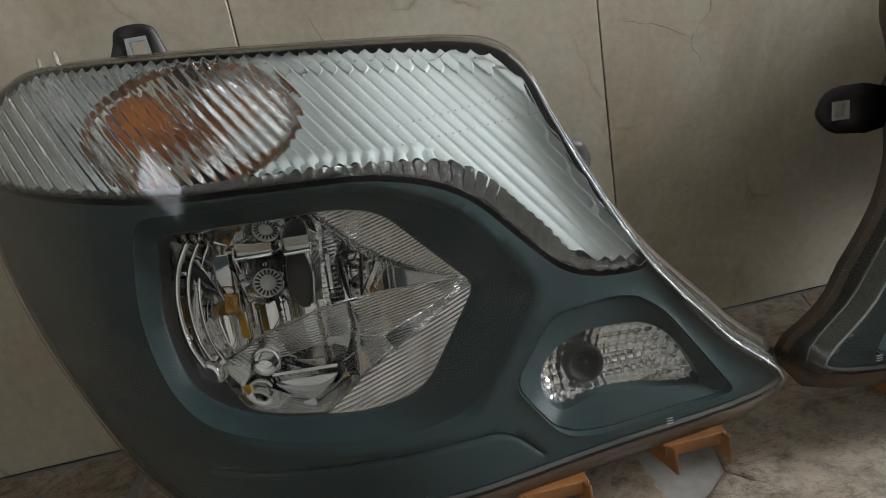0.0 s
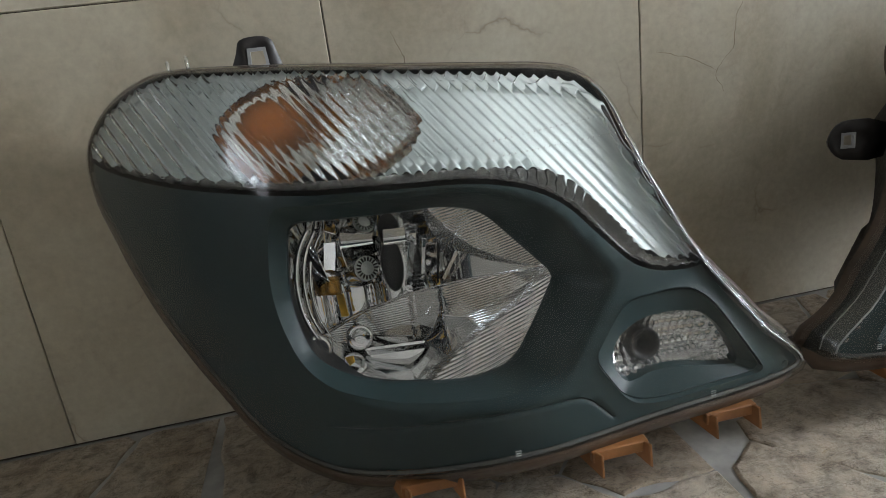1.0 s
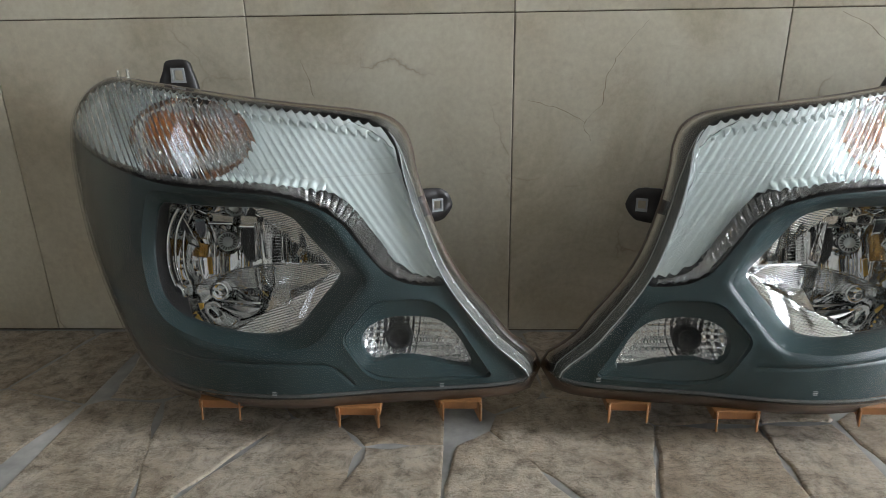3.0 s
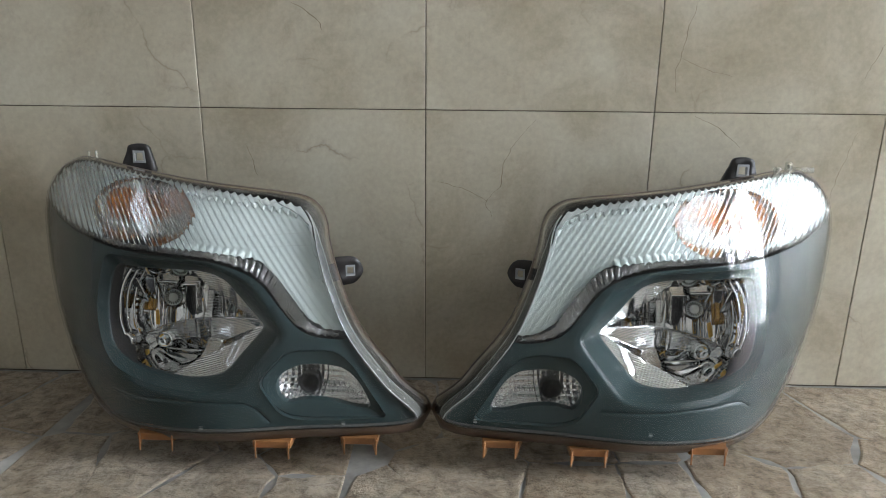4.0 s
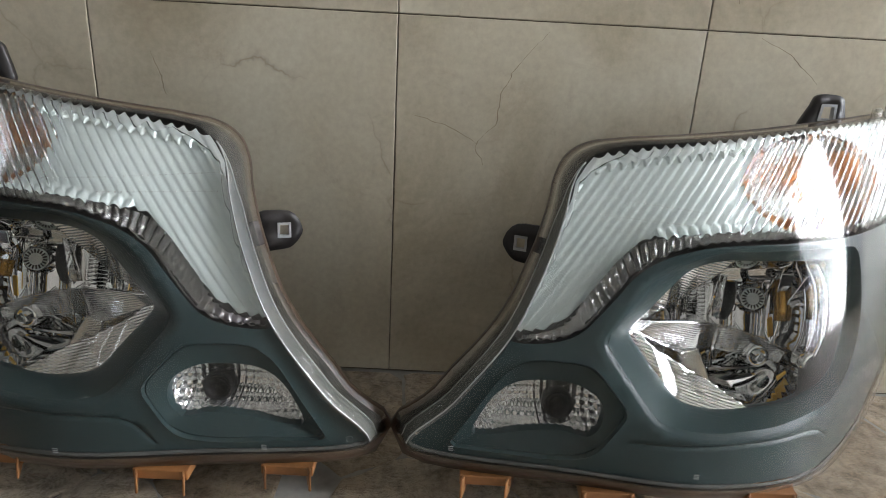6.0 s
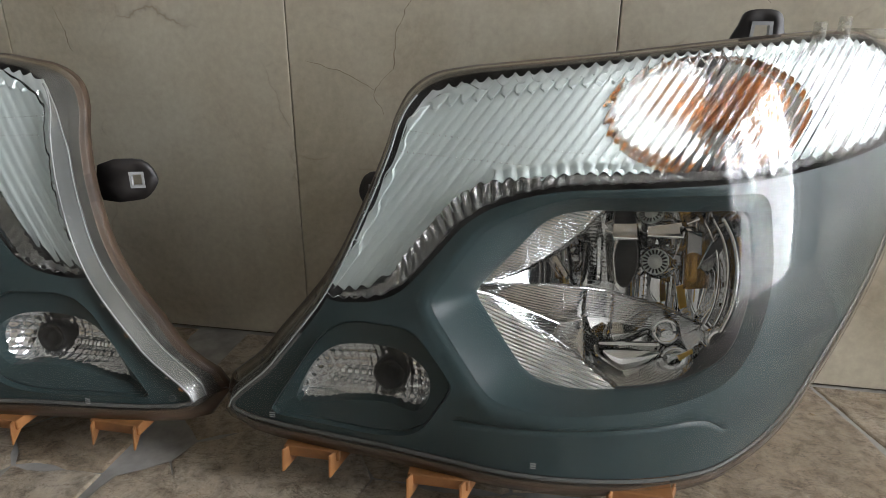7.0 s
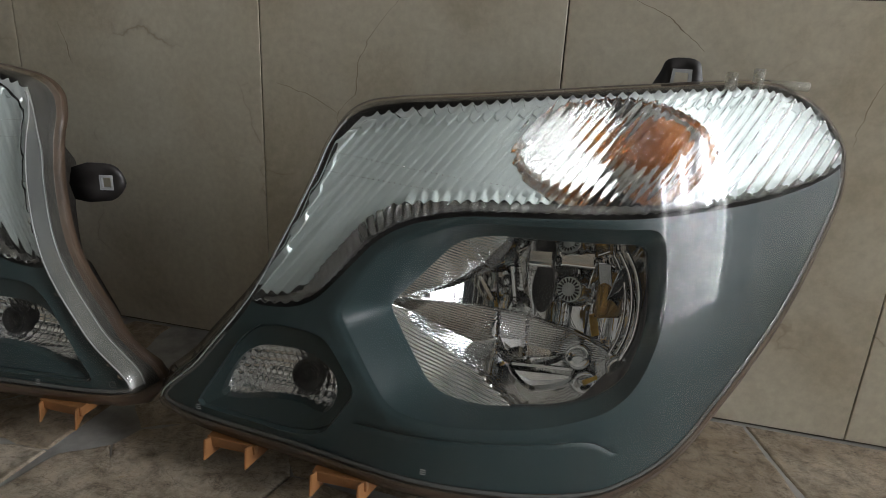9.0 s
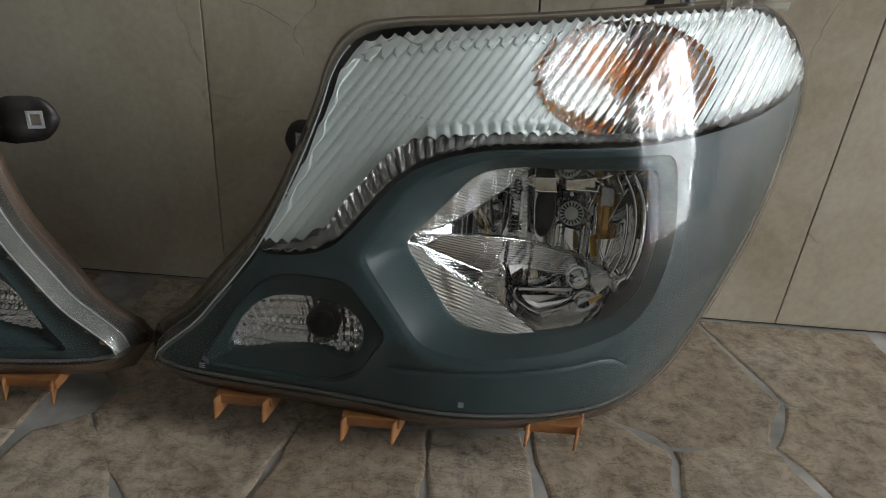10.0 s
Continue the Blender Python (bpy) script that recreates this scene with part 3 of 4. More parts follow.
        # upper side: a fan between the rim and a slanting arc, then the blade, then tall pleats round the bulb
        arc = np.interp(u, [0.19, 0.205, 0.225, 0.243, 0.262, 0.276, 0.29], [0.160, 0.165, 0.175, 0.187, 0.203, 0.218, 0.24])
        fan = rim + 1.2 * e + ribs + 0.5 * waves * np.clip(e / 0.01, 0, 1)
        blade = 0.053 + (u - 0.2) * 1.0 + 0.10 * (z - 0.17) - 0.8 * (u - 0.2) * (0.29 - u)
        fold = np.abs(((u - 0.285) / 0.0155) % 2 - 1)
        pleat = 0.118 + 0.009 * fold ** 2 + 0.12 * (z - 0.19) - 0.35 * np.clip(u - 0.33, 0, 1)
        up = np.where(u < 0.283, blade, pleat)
        up = np.where((z > arc) & (u < 0.283), fan, np.minimum(up, rim + 5.0 * e + 0.002))
        # lower side: a broad fan of ribs and the smooth bowl, with a step across it
        edge = np.interp(u, [0.19, 0.203, 0.208, 0.222, 0.242, 0.262, 0.276, 0.288, 0.30], [0.154, 0.152, 0.147, 0.140, 0.131, 0.121, 0.112, 0.104, 0.095])
        fan_low = rim + 0.6 * e
        bowl = 0.060 + 0.36 * np.clip(u - 0.2, 0, 0.085) + 0.35 * np.clip(ridge - z, 0, 0.06) + 0.003 * (u > 0.267) + 0.002 * (u > 0.2885) - 0.4 * np.clip(u - 0.335, 0, 1)
        bowl = bowl + np.where((u > 0.267) & (z > ridge - 0.020), ribs, 0)
        low = np.where(z < edge, np.minimum(fan_low, 0.095) + steps + 0.5 * waves * np.clip(e / 0.012, 0, 1), np.minimum(bowl, rim + 1.2 * e + 0.002 + 3.0 * e * np.clip((u - 0.268) / 0.03, 0, 1)))
        low = low + np.where((z > edge) & (u < 0.262), 0.6 * ribs, 0)
        k = np.clip((z - ridge) / 0.0011 + 0.5, 0, 1)
        return low * (1 - k) + up * k

    bm = bowl_grid(side, spread(OPENING, 0.0025), 360, 110, main_depth)
    reflector = part("main_reflector", bm, CHROME, root, "mirror chrome double reflector with fine ribs", crisp=50)
    lip = [within(u, z, d, side) for u, z, d in ((0.199, 0.1612, 0.056), (0.222, 0.1638, 0.0665), (0.245, 0.166, 0.075), (0.267, 0.1655, 0.083), (0.285, 0.164, 0.092), (0.305, 0.1595, 0.094), (0.325, 0.154, 0.094), (0.338, 0.1485, 0.092), (0.35, 0.142, 0.086))]
    part("ridge_lip", tube(lip, 0.0008, 6), CHROME, reflector)
    for shift, deep, thick in ((0.003, 0.020, 0.0019), (0.0075, 0.030, 0.0013), (0.0115, 0.042, 0.0011)):
        trim = [within(u - shift, z, edge_depth(u) + deep, side) for u, z in ((0.358, 0.213), (0.366, 0.200), (0.3705, 0.186), (0.372, 0.170), (0.370, 0.152), (0.363, 0.136))]
        part("trim_arc", tube(rounded([tuple(p) for p in trim], 5, False), thick, 8), CHROME, reflector)
    # upright chrome bars and shelves of the bulb chamber
    for u, v, d, w, h, lean, turn in ((0.354, 0.187, 0.066, 0.0055, 0.022, 7, 18), (0.345, 0.190, 0.078, 0.005, 0.021, -5, -14), (0.335, 0.192, 0.088, 0.003, 0.020, 2, 20),
                                      (0.284, 0.188, 0.092, 0.0034, 0.024, 2, -35), (0.275, 0.186, 0.086, 0.0016, 0.020, -10, 15)):
        bm = bmesh.new()
        box_into(bm, (-w, -0.0008, -h), (w, 0.0008, h))
        bmesh.ops.bevel(bm, geom=bm.edges[:], offset=0.0005, segments=1, affect="EDGES")
        bmesh.ops.transform(bm, matrix=Matrix.Translation(within(u, v, d, side)) @ pose(0, 0, 0, 18, side * lean, side * turn), verts=bm.verts[:])
        part("chamber_bar", bm, CHROME, reflector, smooth=False)
    for u, v, d, w in ((0.322, 0.2065, 0.084, 0.013), (0.293, 0.205, 0.090, 0.009)):
        bm = bmesh.new()
        box_into(bm, (-w, -0.006, -0.0012), (w, 0.006, 0.0012))
        bmesh.ops.bevel(bm, geom=bm.edges[:], offset=0.0005, segments=1, affect="EDGES")
        bmesh.ops.transform(bm, matrix=Matrix.Translation(within(u, v, d, side)) @ pose(0, 0, 0, 24, 0, 4 * side), verts=bm.verts[:])
        part("chamber_shelf", bm, CHROME, reflector, smooth=False)
    # amber curved shade beside the bulb
    turns = [math.radians(a) for a in range(-70, 75, 12)]
    bm = loft([[within(0.349 + 0.011 * math.sin(a), v, 0.086 - 0.016 * math.cos(a) + 0.002 * k, side) for a in turns] for k, v in enumerate((0.166, 0.178, 0.190, 0.200) if side > 0 else (0.168, 0.173, 0.178, 0.182))], closed=False)
    shade = part("amber_shade", bm, SHADE, reflector, "amber curved shade beside the bulb")
    shade.modifiers.new("thickness", "SOLIDIFY").thickness = 0.0008

    # fluted cover of the upper band
    bm = bmesh.new()
    cols = []
    rows = 34
    n = 400
    for i in range(n + 1):
        u = 0.0925 + (0.517 - 0.0925) * i / n
        a, b = lerp_table(BAND_LOW, u) + 0.0015, max(lerp_table(BAND_TOP, u), lerp_table(BAND_LOW, u) + 0.0025)
        tooth = abs(math.sin(math.pi * ((u - 0.75 * (a - 0.24)) / 0.0078 if u - 0.75 * (a - 0.24) < 0.40 else 51.28 + (u - 0.75 * (a - 0.24) - 0.40) / 0.0125)))
        a, b = a + min(0.0022 * (1 - tooth), 0.2 * (b - a)), b - min(0.0058 * tooth, 0.2 * (b - a))
        col = []
        for j in range(rows + 1):
            z = a + (b - a) * j / rows
            phase = (u - 0.75 * (z - 0.24)) / 0.0078 if u - 0.75 * (z - 0.24) < 0.40 else 51.28 + (u - 0.75 * (z - 0.24) - 0.40) / 0.0125
            d = 0.0040 + (0.0008 + 0.0016 * smoothstep((u - 0.25) / 0.02)) * abs(math.sin(math.pi * phase))
            col.append((u, z, d))
        cols.append(col)
    fr = [[bm.verts.new(at(u, z, 0.003, side)) for u, z, d in c] for c in cols]
    bk = [[bm.verts.new(at(u, z, d, side)) for u, z, d in c] for c in cols]
    for i in range(n):
        for j in range(rows):
            bm.faces.new((fr[i][j], fr[i + 1][j], fr[i + 1][j + 1], fr[i][j + 1]))
            bm.faces.new((bk[i][j], bk[i][j + 1], bk[i + 1][j + 1], bk[i + 1][j]))
        for j, flip in ((0, 1), (rows, 0)):
            q = (fr[i][j], bk[i][j], bk[i + 1][j], fr[i + 1][j])
            bm.faces.new(q if flip else q[::-1])
    for i in (0, n):
        for j in range(rows):
            bm.faces.new((fr[i][j], fr[i][j + 1], bk[i][j + 1], bk[i][j]))
    bmesh.ops.recalc_face_normals(bm, faces=bm.faces[:])
    cover = part("fluted_cover", bm, FLUTE, root, "clear cover with slanting flutes")
    cover.visible_shadow = False

    # faceted prisms along the lower edge of the band, tallest in the bend
    bm = bmesh.new()
    low, teeth = [p for p in BAND_LOW if 0.098 < p[0] < 0.50], []
    ways = np.array(low)
    ways = np.concatenate([[0], np.cumsum(np.hypot(*np.diff(ways, axis=0).T))])
    run = lambda w: np.array((np.interp(w, ways, [p[0] for p in low]), np.interp(w, ways, [p[1] for p in low])))
    pitch, rng = 0.0066, random.Random(7)
    for k in range(int(ways[-1] / pitch)):
        a, b = run(k * pitch), run((k + 1) * pitch)
        way = (b - a) / np.hypot(*(b - a))
        across = np.array((-way[1], way[0]))
        tall = lerp_table([(0.10, 0.003), (0.125, 0.006), (0.15, 0.0125), (0.185, 0.0135), (0.21, 0.008), (0.24, 0.0055), (0.5, 0.004)], a[0])
        base, slip = 0.0006, way * tall * 0.35
        rows = []
        for j, f in enumerate((0.0, 0.5, 1.0)):
            o = across * (base + tall * f) + slip * f
            rows.append([bm.verts.new(at(*(p + o), d, side)) for p, d in ((a, 0.0105), ((a + b) / 2 + across * 0.001, 0.0072 + 0.0012 * (j == 1)), (b, 0.0105))])
        for r, q in zip(rows[:-1], rows[1:]):
            for i in range(2):
                f = (r[i], r[i + 1], q[i + 1], q[i])
                bm.faces.new(f if side > 0 else f[::-1])
    part("prism_strip", bm, PRISM, root, "dark mirror prisms along the lower edge of the band", smooth=False)

    # silver backing of the band with the turn signal bowl
    oval = [(0.338 + 0.070 * math.cos(k * math.pi / 40), 0.274 + 0.0365 * math.sin(k * math.pi / 40)) for k in range(80)]
    oval = [(u, min(max(z, lerp_table(BAND_LOW, u) + 0.003), lerp_table(BAND_TOP, u) - 0.003)) for u, z in oval]

    slant = lambda u, z: (u - 0.75 * (z - 0.24)) / 0.0078 if u - 0.75 * (z - 0.24) < 0.40 else 51.28 + (u - 0.75 * (z - 0.24) - 0.40) / 0.0125
    bm = bmesh.new()
    n, rows, grid = 430, 60, []
    for i in range(n + 1):
        u = 0.0925 + (0.517 - 0.0925) * i / n
        a = lerp_table(BAND_LOW, u) + lerp_table([(0.09, 0.0012), (0.115, 0.0025), (0.14, 0.011), (0.19, 0.013), (0.23, 0.005), (0.5, 0.003), (0.52, 0.0)], u)
        b = max(lerp_table(BAND_TOP, u) + 0.001, a + 0.001)
        b -= min(0.0032 * abs(math.sin(math.pi * slant(u, b))), 0.2 * (b - a))
        a += min(0.0030 * abs(math.sin(math.pi * slant(u, a))), 0.2 * (b - a))
        col = []
        for j in range(rows + 1):
            z = a + (b - a) * j / rows
            rod = abs(math.sin(math.pi * slant(u, z)))
            d = 0.0155 - (0.0007 if u < 0.4 else 0.0018) * rod
            d -= 0.0018 * smoothstep((z - (b - 0.0085 - 0.004 * rod)) / 0.0012)
            d -= 0.0060 * smoothstep(1 - min(z - a, 0.006) / 0.006) * (u > 0.2)
            col.append(bm.verts.new(at(u, z, d, side)))
        grid.append((u, a, b, col))
    for (u, a, b, p), (u2, a2, b2, q) in zip(grid[:-1], grid[1:]):
        for j in range(rows):
            z = a + (b - a) * (j + 0.5) / rows
            if ((u - 0.338) / 0.070) ** 2 + ((z - 0.274) / 0.0365) ** 2 > 1.0 or z > lerp_table(BAND_TOP, u) - 0.003:
                f = (p[j], q[j], q[j + 1], p[j + 1])
                bm.faces.new(f if side > 0 else f[::-1])
    bmesh.ops.delete(bm, geom=[v for v in bm.verts if not v.link_faces], context="VERTS")
    part("band_reflector", bm, SILVER, root, "satin silver reflector of the upper band", crisp=30)

    def signal(u, z):
        x = min(1.0, abs(u - 0.338) / 0.07)
        d = 0.019 + 0.034 * (1 - x ** (1.25 if u < 0.338 else 1.5)) - 0.3 * (z - 0.276) - 3.0 * (z - 0.276) ** 2
        r = ((u - 0.338) / 0.070) ** 2 + ((z - 0.274) / 0.0365) ** 2
        return 0.0145 + (d - 0.0145) * smoothstep((1 - r) / 0.10)

    bm = sheet(side, oval, [], signal, 0.003)
    part("signal_bowl", bm, BOWL, root, "bright dimpled turn signal bowl")
    # amber bulb, stretched sideways to imitate its reflection across the bowl
    bm = lathe([(0.0, 0.031), (0.007, 0.0294), (0.0125, 0.024), (0.0152, 0.015), (0.0142, 0.004), (0.010, 0.0), (0.008, -0.02)], Matrix.Translation(at(0.367, 0.277, 0.044, side)) @ Vector((0, -1, 0.18)).to_track_quat("Z", "Y").to_matrix().to_4x4() @ Matrix.Diagonal((1.6, 1.25, 0.85, 1.0)))
    part("turn_signal_bulb", bm, AMBER, root, "amber glass turn signal bulb, widened to stand for its reflection in the bowl")

    # bulb shield with its slotted cap, oval bulb hole, lower bulb and ring
    p, q = within(0.317, 0.186, 0.088, side), within(0.330, 0.186, 0.122, side)
    m = Matrix.Translation(p) @ (p - q).to_track_quat("Z", "Y").to_matrix().to_4x4()
    shield = part("bulb_shield", lathe([(0.0, -0.002), (0.0092, -0.002), (0.0104, -0.003), (0.0108, -0.012), (0.0132, -0.014), (0.0132, -0.036)], m), CHROME, root, "chrome bulb shield with a slotted cap")
    part("cap", lathe([(0.0, 0.0012), (0.0040, 0.001), (0.0046, 0.0), (0.0092, 0.0), (0.0096, -0.001), (0.0096, -0.003)], m), SILVER, shield, "pale slotted cap")
    bm = bmesh.new()
    for k in range(18):
        box_into(bm, (-0.00065, 0.0054, -0.0004), (0.00065, 0.0088, 0.0005))
        bmesh.ops.transform(bm, matrix=Matrix.Rotation(2 * math.pi / 18, 4, "Z"), verts=bm.verts[:])
    bmesh.ops.transform(bm, matrix=m, verts=bm.verts[:])
    part("cap_slots", bm, DARK, shield, smooth=False)
    bm = lathe([(0.0, 0.002), (0.008, 0.002), (0.009, 0.0)], facing(0.297, 0.187, 0.105, side) @ Matrix.Diagonal((1.0, 2.4, 1.0, 1.0)))
    part("bulb_hole", bm, DARK, reflector, "black oval bulb hole")
    m = facing(0.331, 0.134, 0.092, side)
    socket = part("low_beam_socket", lathe([(0.0072, 0.002), (0.0092, 0.003), (0.0108, 0.001), (0.0108, -0.025), (0.0072, -0.025)], m), CHROME, root, "chrome socket of the lower bulb")
    part("low_beam_bulb", lathe([(0.0, 0.010), (0.003, 0.009), (0.0046, 0.005), (0.0046, -0.015)], m), BULB, socket)
    bm = bmesh.new()
    box_into(bm, (-0.022, -0.0012, -0.007), (0.022, 0.0012, 0.007))
    box_into(bm, (-0.024, -0.0012, 0.011), (0.022, 0.010, 0.013))
    bmesh.ops.bevel(bm, geom=bm.edges[:], offset=0.0008, segments=2, affect="EDGES")
    bmesh.ops.transform(bm, matrix=Matrix.Translation(within(0.305, 0.113, 0.088, side)) @ pose(0, 0, 0, -22, 0, 8 * side), verts=bm.verts[:])
    part("beam_plate", bm, CHROME, reflector, smooth=False)
    for u, z, d, w, h, turn in ((0.340, 0.160, 0.088, 0.003, 0.009, -10), (0.343, 0.116, 0.062, 0.006, 0.005, -15)):
        bm = bmesh.new()
        box_into(bm, (-w, -0.0006, -h), (w, 0.0006, h))
        bmesh.ops.transform(bm, matrix=Matrix.Translation(within(u, z, d, side)) @ pose(0, 0, 0, -10, turn, 30 * side), verts=bm.verts[:])
        part("warning_sticker", bm, YELLOW, reflector, "small yellow sticker", smooth=False)
    m = facing(0.362, 0.130, 0.042, side)
    part("adjuster_ring", lathe([(0.0062, 0.003), (0.0078, 0.0045), (0.0104, 0.003), (0.0108, 0.0), (0.0108, -0.014), (0.0062, -0.014)], m), CHROME, root, "chrome adjuster ring")
    part("ring_hole", lathe([(0.0, 0.0), (0.006, 0.0), (0.0061, -0.002)], m), DARK, reflector)

    # small lamp: chrome pillows and a black bulb holder
    def fog_depth(u, z, e):
        return 0.021 + 0.024 * (1 - np.exp(-e / 0.013)) - 0.0016 * np.abs(np.sin(np.pi * (u + 0.15 * z) / 0.0058)) - 0.0011 * np.abs(np.sin(np.pi * (z - 0.1 * u) / 0.0064))

    bm = bowl_grid(side, spread(FOG, 0.0015), 72, 150, fog_depth)
    part("day_lamp_reflector", bm, BRIGHT, root, "ribbed chrome daytime lamp reflector", crisp=50)
    m = facing(0.1345, 0.101, 0.029, side)
    holder = part("day_lamp_bulb", lathe([(0.0, -0.004), (0.006, -0.003), (0.0085, 0.001), (0.0105, 0.003), (0.0122, 0.002), (0.0126, -0.02)], m), DARK, root, "black bulb holder")
    part("bulb_tip", lathe([(0.0, 0.004), (0.0025, 0.003), (0.004, 0.0), (0.004, -0.004)], m), BULB, holder)

    # grey edge of the clear front round the outer side and the bottom
    path = lower[1:]
    bm = loft([[at(u, z, 0.0055, side) for u, z in spread(path, -0.004)[1:-1]], [at(u, z, 0.0045, side) for u, z in spread(path, -0.002)[1:-1]], [at(u, z, 0.0055, side) for u, z in spread(path, -0.0005)[1:-1]], [at(u, z, 0.009, side) for u, z in spread(path, 0.0005)[1:-1]]], closed=False)
    part("lens_rim", bm, RIM, root, "greyish moulded rim of the clear lens")

    # clear inner side wall: silver seen behind its upper half, clear below, with two pale lines for the edge highlight
    run = [i for i, (u, z) in enumerate(OUTLINE) if u < 0.145 and 0.060 < z < 0.286]
    run.sort(key=lambda i: OUTLINE[i][1])
    near, far = spread(OUTLINE, -0.001), spread(OUTLINE, 0.01)
    blend = lambda i, k: [a + (b - a) * k for a, b in zip(near[i], far[i])]
    taper = lambda i: smoothstep((0.289 - OUTLINE[i][1]) / 0.06)
    ribbon = lambda ids, rows: loft([[at(*blend(i, k * taper(i)), 0.0035 + (d - 0.0035) * taper(i), side) for i in ids] for k, d in rows], closed=False)
    part("side_ledge", ribbon(run, ((0.0, 0.0035), (0.1, 0.0045), (0.25, 0.0095), (0.45, 0.0155))), STRIP, root, "silver grey ledge behind the clear inner edge")
    for k, d, r in ((0.04, 0.0032, 0.0007), (0.43, 0.0140, 0.0005)):
        part("edge_highlight", tube([at(*blend(i, k * taper(i)), 0.0035 + (d - 0.0035) * taper(i), side) for i in run], r, 6), GLINT_AND_TICK, root, "pale line standing in for the highlight along the lens edge")

    # rows of tiny sparkling pips on the flutes, and the tick marks on the rim
    bm = bmesh.new()
    for k in range(34):
        for z0, z1, u1 in ((0.262, 0.2525, 0.28), (0.249, 0.2445, 0.222)):
            u = 0.137 + 0.0042 * k
            if u < u1:
                bmesh.ops.create_icosphere(bm, subdivisions=1, radius=0.00065, matrix=Matrix.Translation(at(u, z0 + (z1 - z0) * (u - 0.137) / 0.14, 0.0024, side)))
    part("pip_row", bm, CHROME, cover, "tiny sparkling pips")
    for u, z in (((0.094, 0.0595), (0.2444, 0.0575)) if side < 0 else ((0.2382, 0.0635), (0.050, 0.063))):
        bm = bmesh.new()
        for k in range(3):
            box_into(bm, (-0.002, -0.0003, 0.0017 * k), (0.002, 0.0003, 0.0017 * k + 0.0005))
        bmesh.ops.transform(bm, matrix=Matrix.Translation(at(u, z, 0.0045, side)), verts=bm.verts[:])
        part("tick_marks", bm, GLINT_AND_TICK, bezel, "small pale moulded tick marks", smooth=False)
    u, z = (0.030, 0.0665) if side < 0 else (0.400, 0.064)
    bm = tube([at(u + 0.0026 * math.cos(a), z + 0.0026 * math.sin(a), 0.0042, side) for a in (2 * math.pi * k / 16 for k in range(16))], 0.0003, 5, True)
    part("round_mark", bm, RIM, bezel, "small moulded ring mark")

    # mounting tabs
    place = Matrix.Translation((side * 0.376, -0.066, 0.329 if side < 0 else 0.325))
    pts = rounded([(-0.024, -0.024), (-0.0155, 0.004), (-0.0115, 0.013), (0.0, 0.015), (0.0105, 0.013), (0.0145, 0.004), (0.017, -0.024)], 3)
    hole = [(-0.0078, -0.008), (-0.0068, 0.0065), (0.0068, 0.0065), (0.0078, -0.008)]
    tab = part("top_tab", plate(pts, hole, place, 0.006), TAB, root, "black mounting tab with a square hole")
    part("tab_insert", plate([(x * 1.04, z * 1.04 - 0.0001) for x, z in hole], [(x * 0.72, z * 0.72 - 0.0006) for x, z in hole], place @ Matrix.Translation((0, -0.0006, 0)), 0.006), PALE, tab, "pale grey insert", smooth=False)
    place = Matrix.Translation((side * 0.1, -0.131, 0.205)) @ pose(0, 0, 0, 0, 0, -20 * side)
    pts = rounded([(-side * x, z) for x, z in ((-0.03, -0.016), (-0.004, -0.0172), (0.006, -0.014), (0.0135, -0.004), (0.0135, 0.003), (0.008, 0.013), (-0.004, 0.0172), (-0.03, 0.013))], 2)
    hole = [(-side * x, z) for x, z in ((-0.007, -0.0065), (-0.007, 0.0065), (0.004, 0.0065), (0.004, -0.0065))]
    tab = part("side_tab", plate(pts, hole, place, 0.004), TAB, root, "black side lug with a square hole")
    mid = (-side * -0.0015, 0.0)
    part("tab_insert", plate([(mid[0] + (x - mid[0]) * 1.04, z * 1.04) for x, z in hole], [(mid[0] + (x - mid[0]) * 0.7, z * 0.7) for x, z in hole], place @ Matrix.Translation((0, -0.0006, 0)), 0.004), PALE, tab, "pale grey insert", smooth=False)

    # broken clear stubs or the clear bracket on the top edge
    pieces = ((0.428, 0.0012, 0.012), (0.444, 0.0012, 0.010)) if side < 0 else ((0.409, 0.004, 0.011), (0.430, 0.004, 0.012), (0.452, 0.018, 0.004))
    for u, w, h in pieces:
        bm = bmesh.new()
        z = 0.3235 if u > 0.42 else 0.321
        y = front(u, z) + 0.010
        box_into(bm, (side * u - w, y, z - 0.003), (side * u + w, y + 0.004, z + h))
        bmesh.ops.bevel(bm, geom=bm.edges[:], offset=0.0008, segments=2, affect="EDGES")
        part("clear_stub" if side < 0 else "clear_bracket", bm, HAZY, root, "hazy clear plastic stub on the top edge")

    # orange clips under the lens
    for u0, u1 in ((0.058, 0.099), (0.152, 0.194), (0.284, 0.326)):
        bm = bmesh.new()
        y = front((u0 + u1) / 2, 0.05) + 0.008
        # each end is a thin wedge that runs back and outwards
        for p in (u0, u1 - 0.006):
            rims = []
            for k in (0.0, 0.002):
                rims.append([bm.verts.new((side * (p + k + du), y + dy, z)) for du, dy, z in ((0.0, -0.008, 0.043), (0.012, 0.024, 0.042), (0.012, 0.022, 0.0345), (0.0, -0.010, 0.0255))])
            a, b = rims
            bm.faces.new(a)
            bm.faces.new(b[::-1])
            for i in range(4):
                bm.faces.new((a[i], b[i], b[(i + 1) % 4], a[(i + 1) % 4]))
        lo, hi = sorted((side * u0, side * u1))
        box_into(bm, (lo, y - 0.003, 0.0345), (hi, y + 0.022, 0.043))
        bmesh.ops.recalc_face_normals(bm, faces=bm.faces[:])
        bmesh.ops.bevel(bm, geom=bm.edges[:], offset=0.0006, segments=1, affect="EDGES")
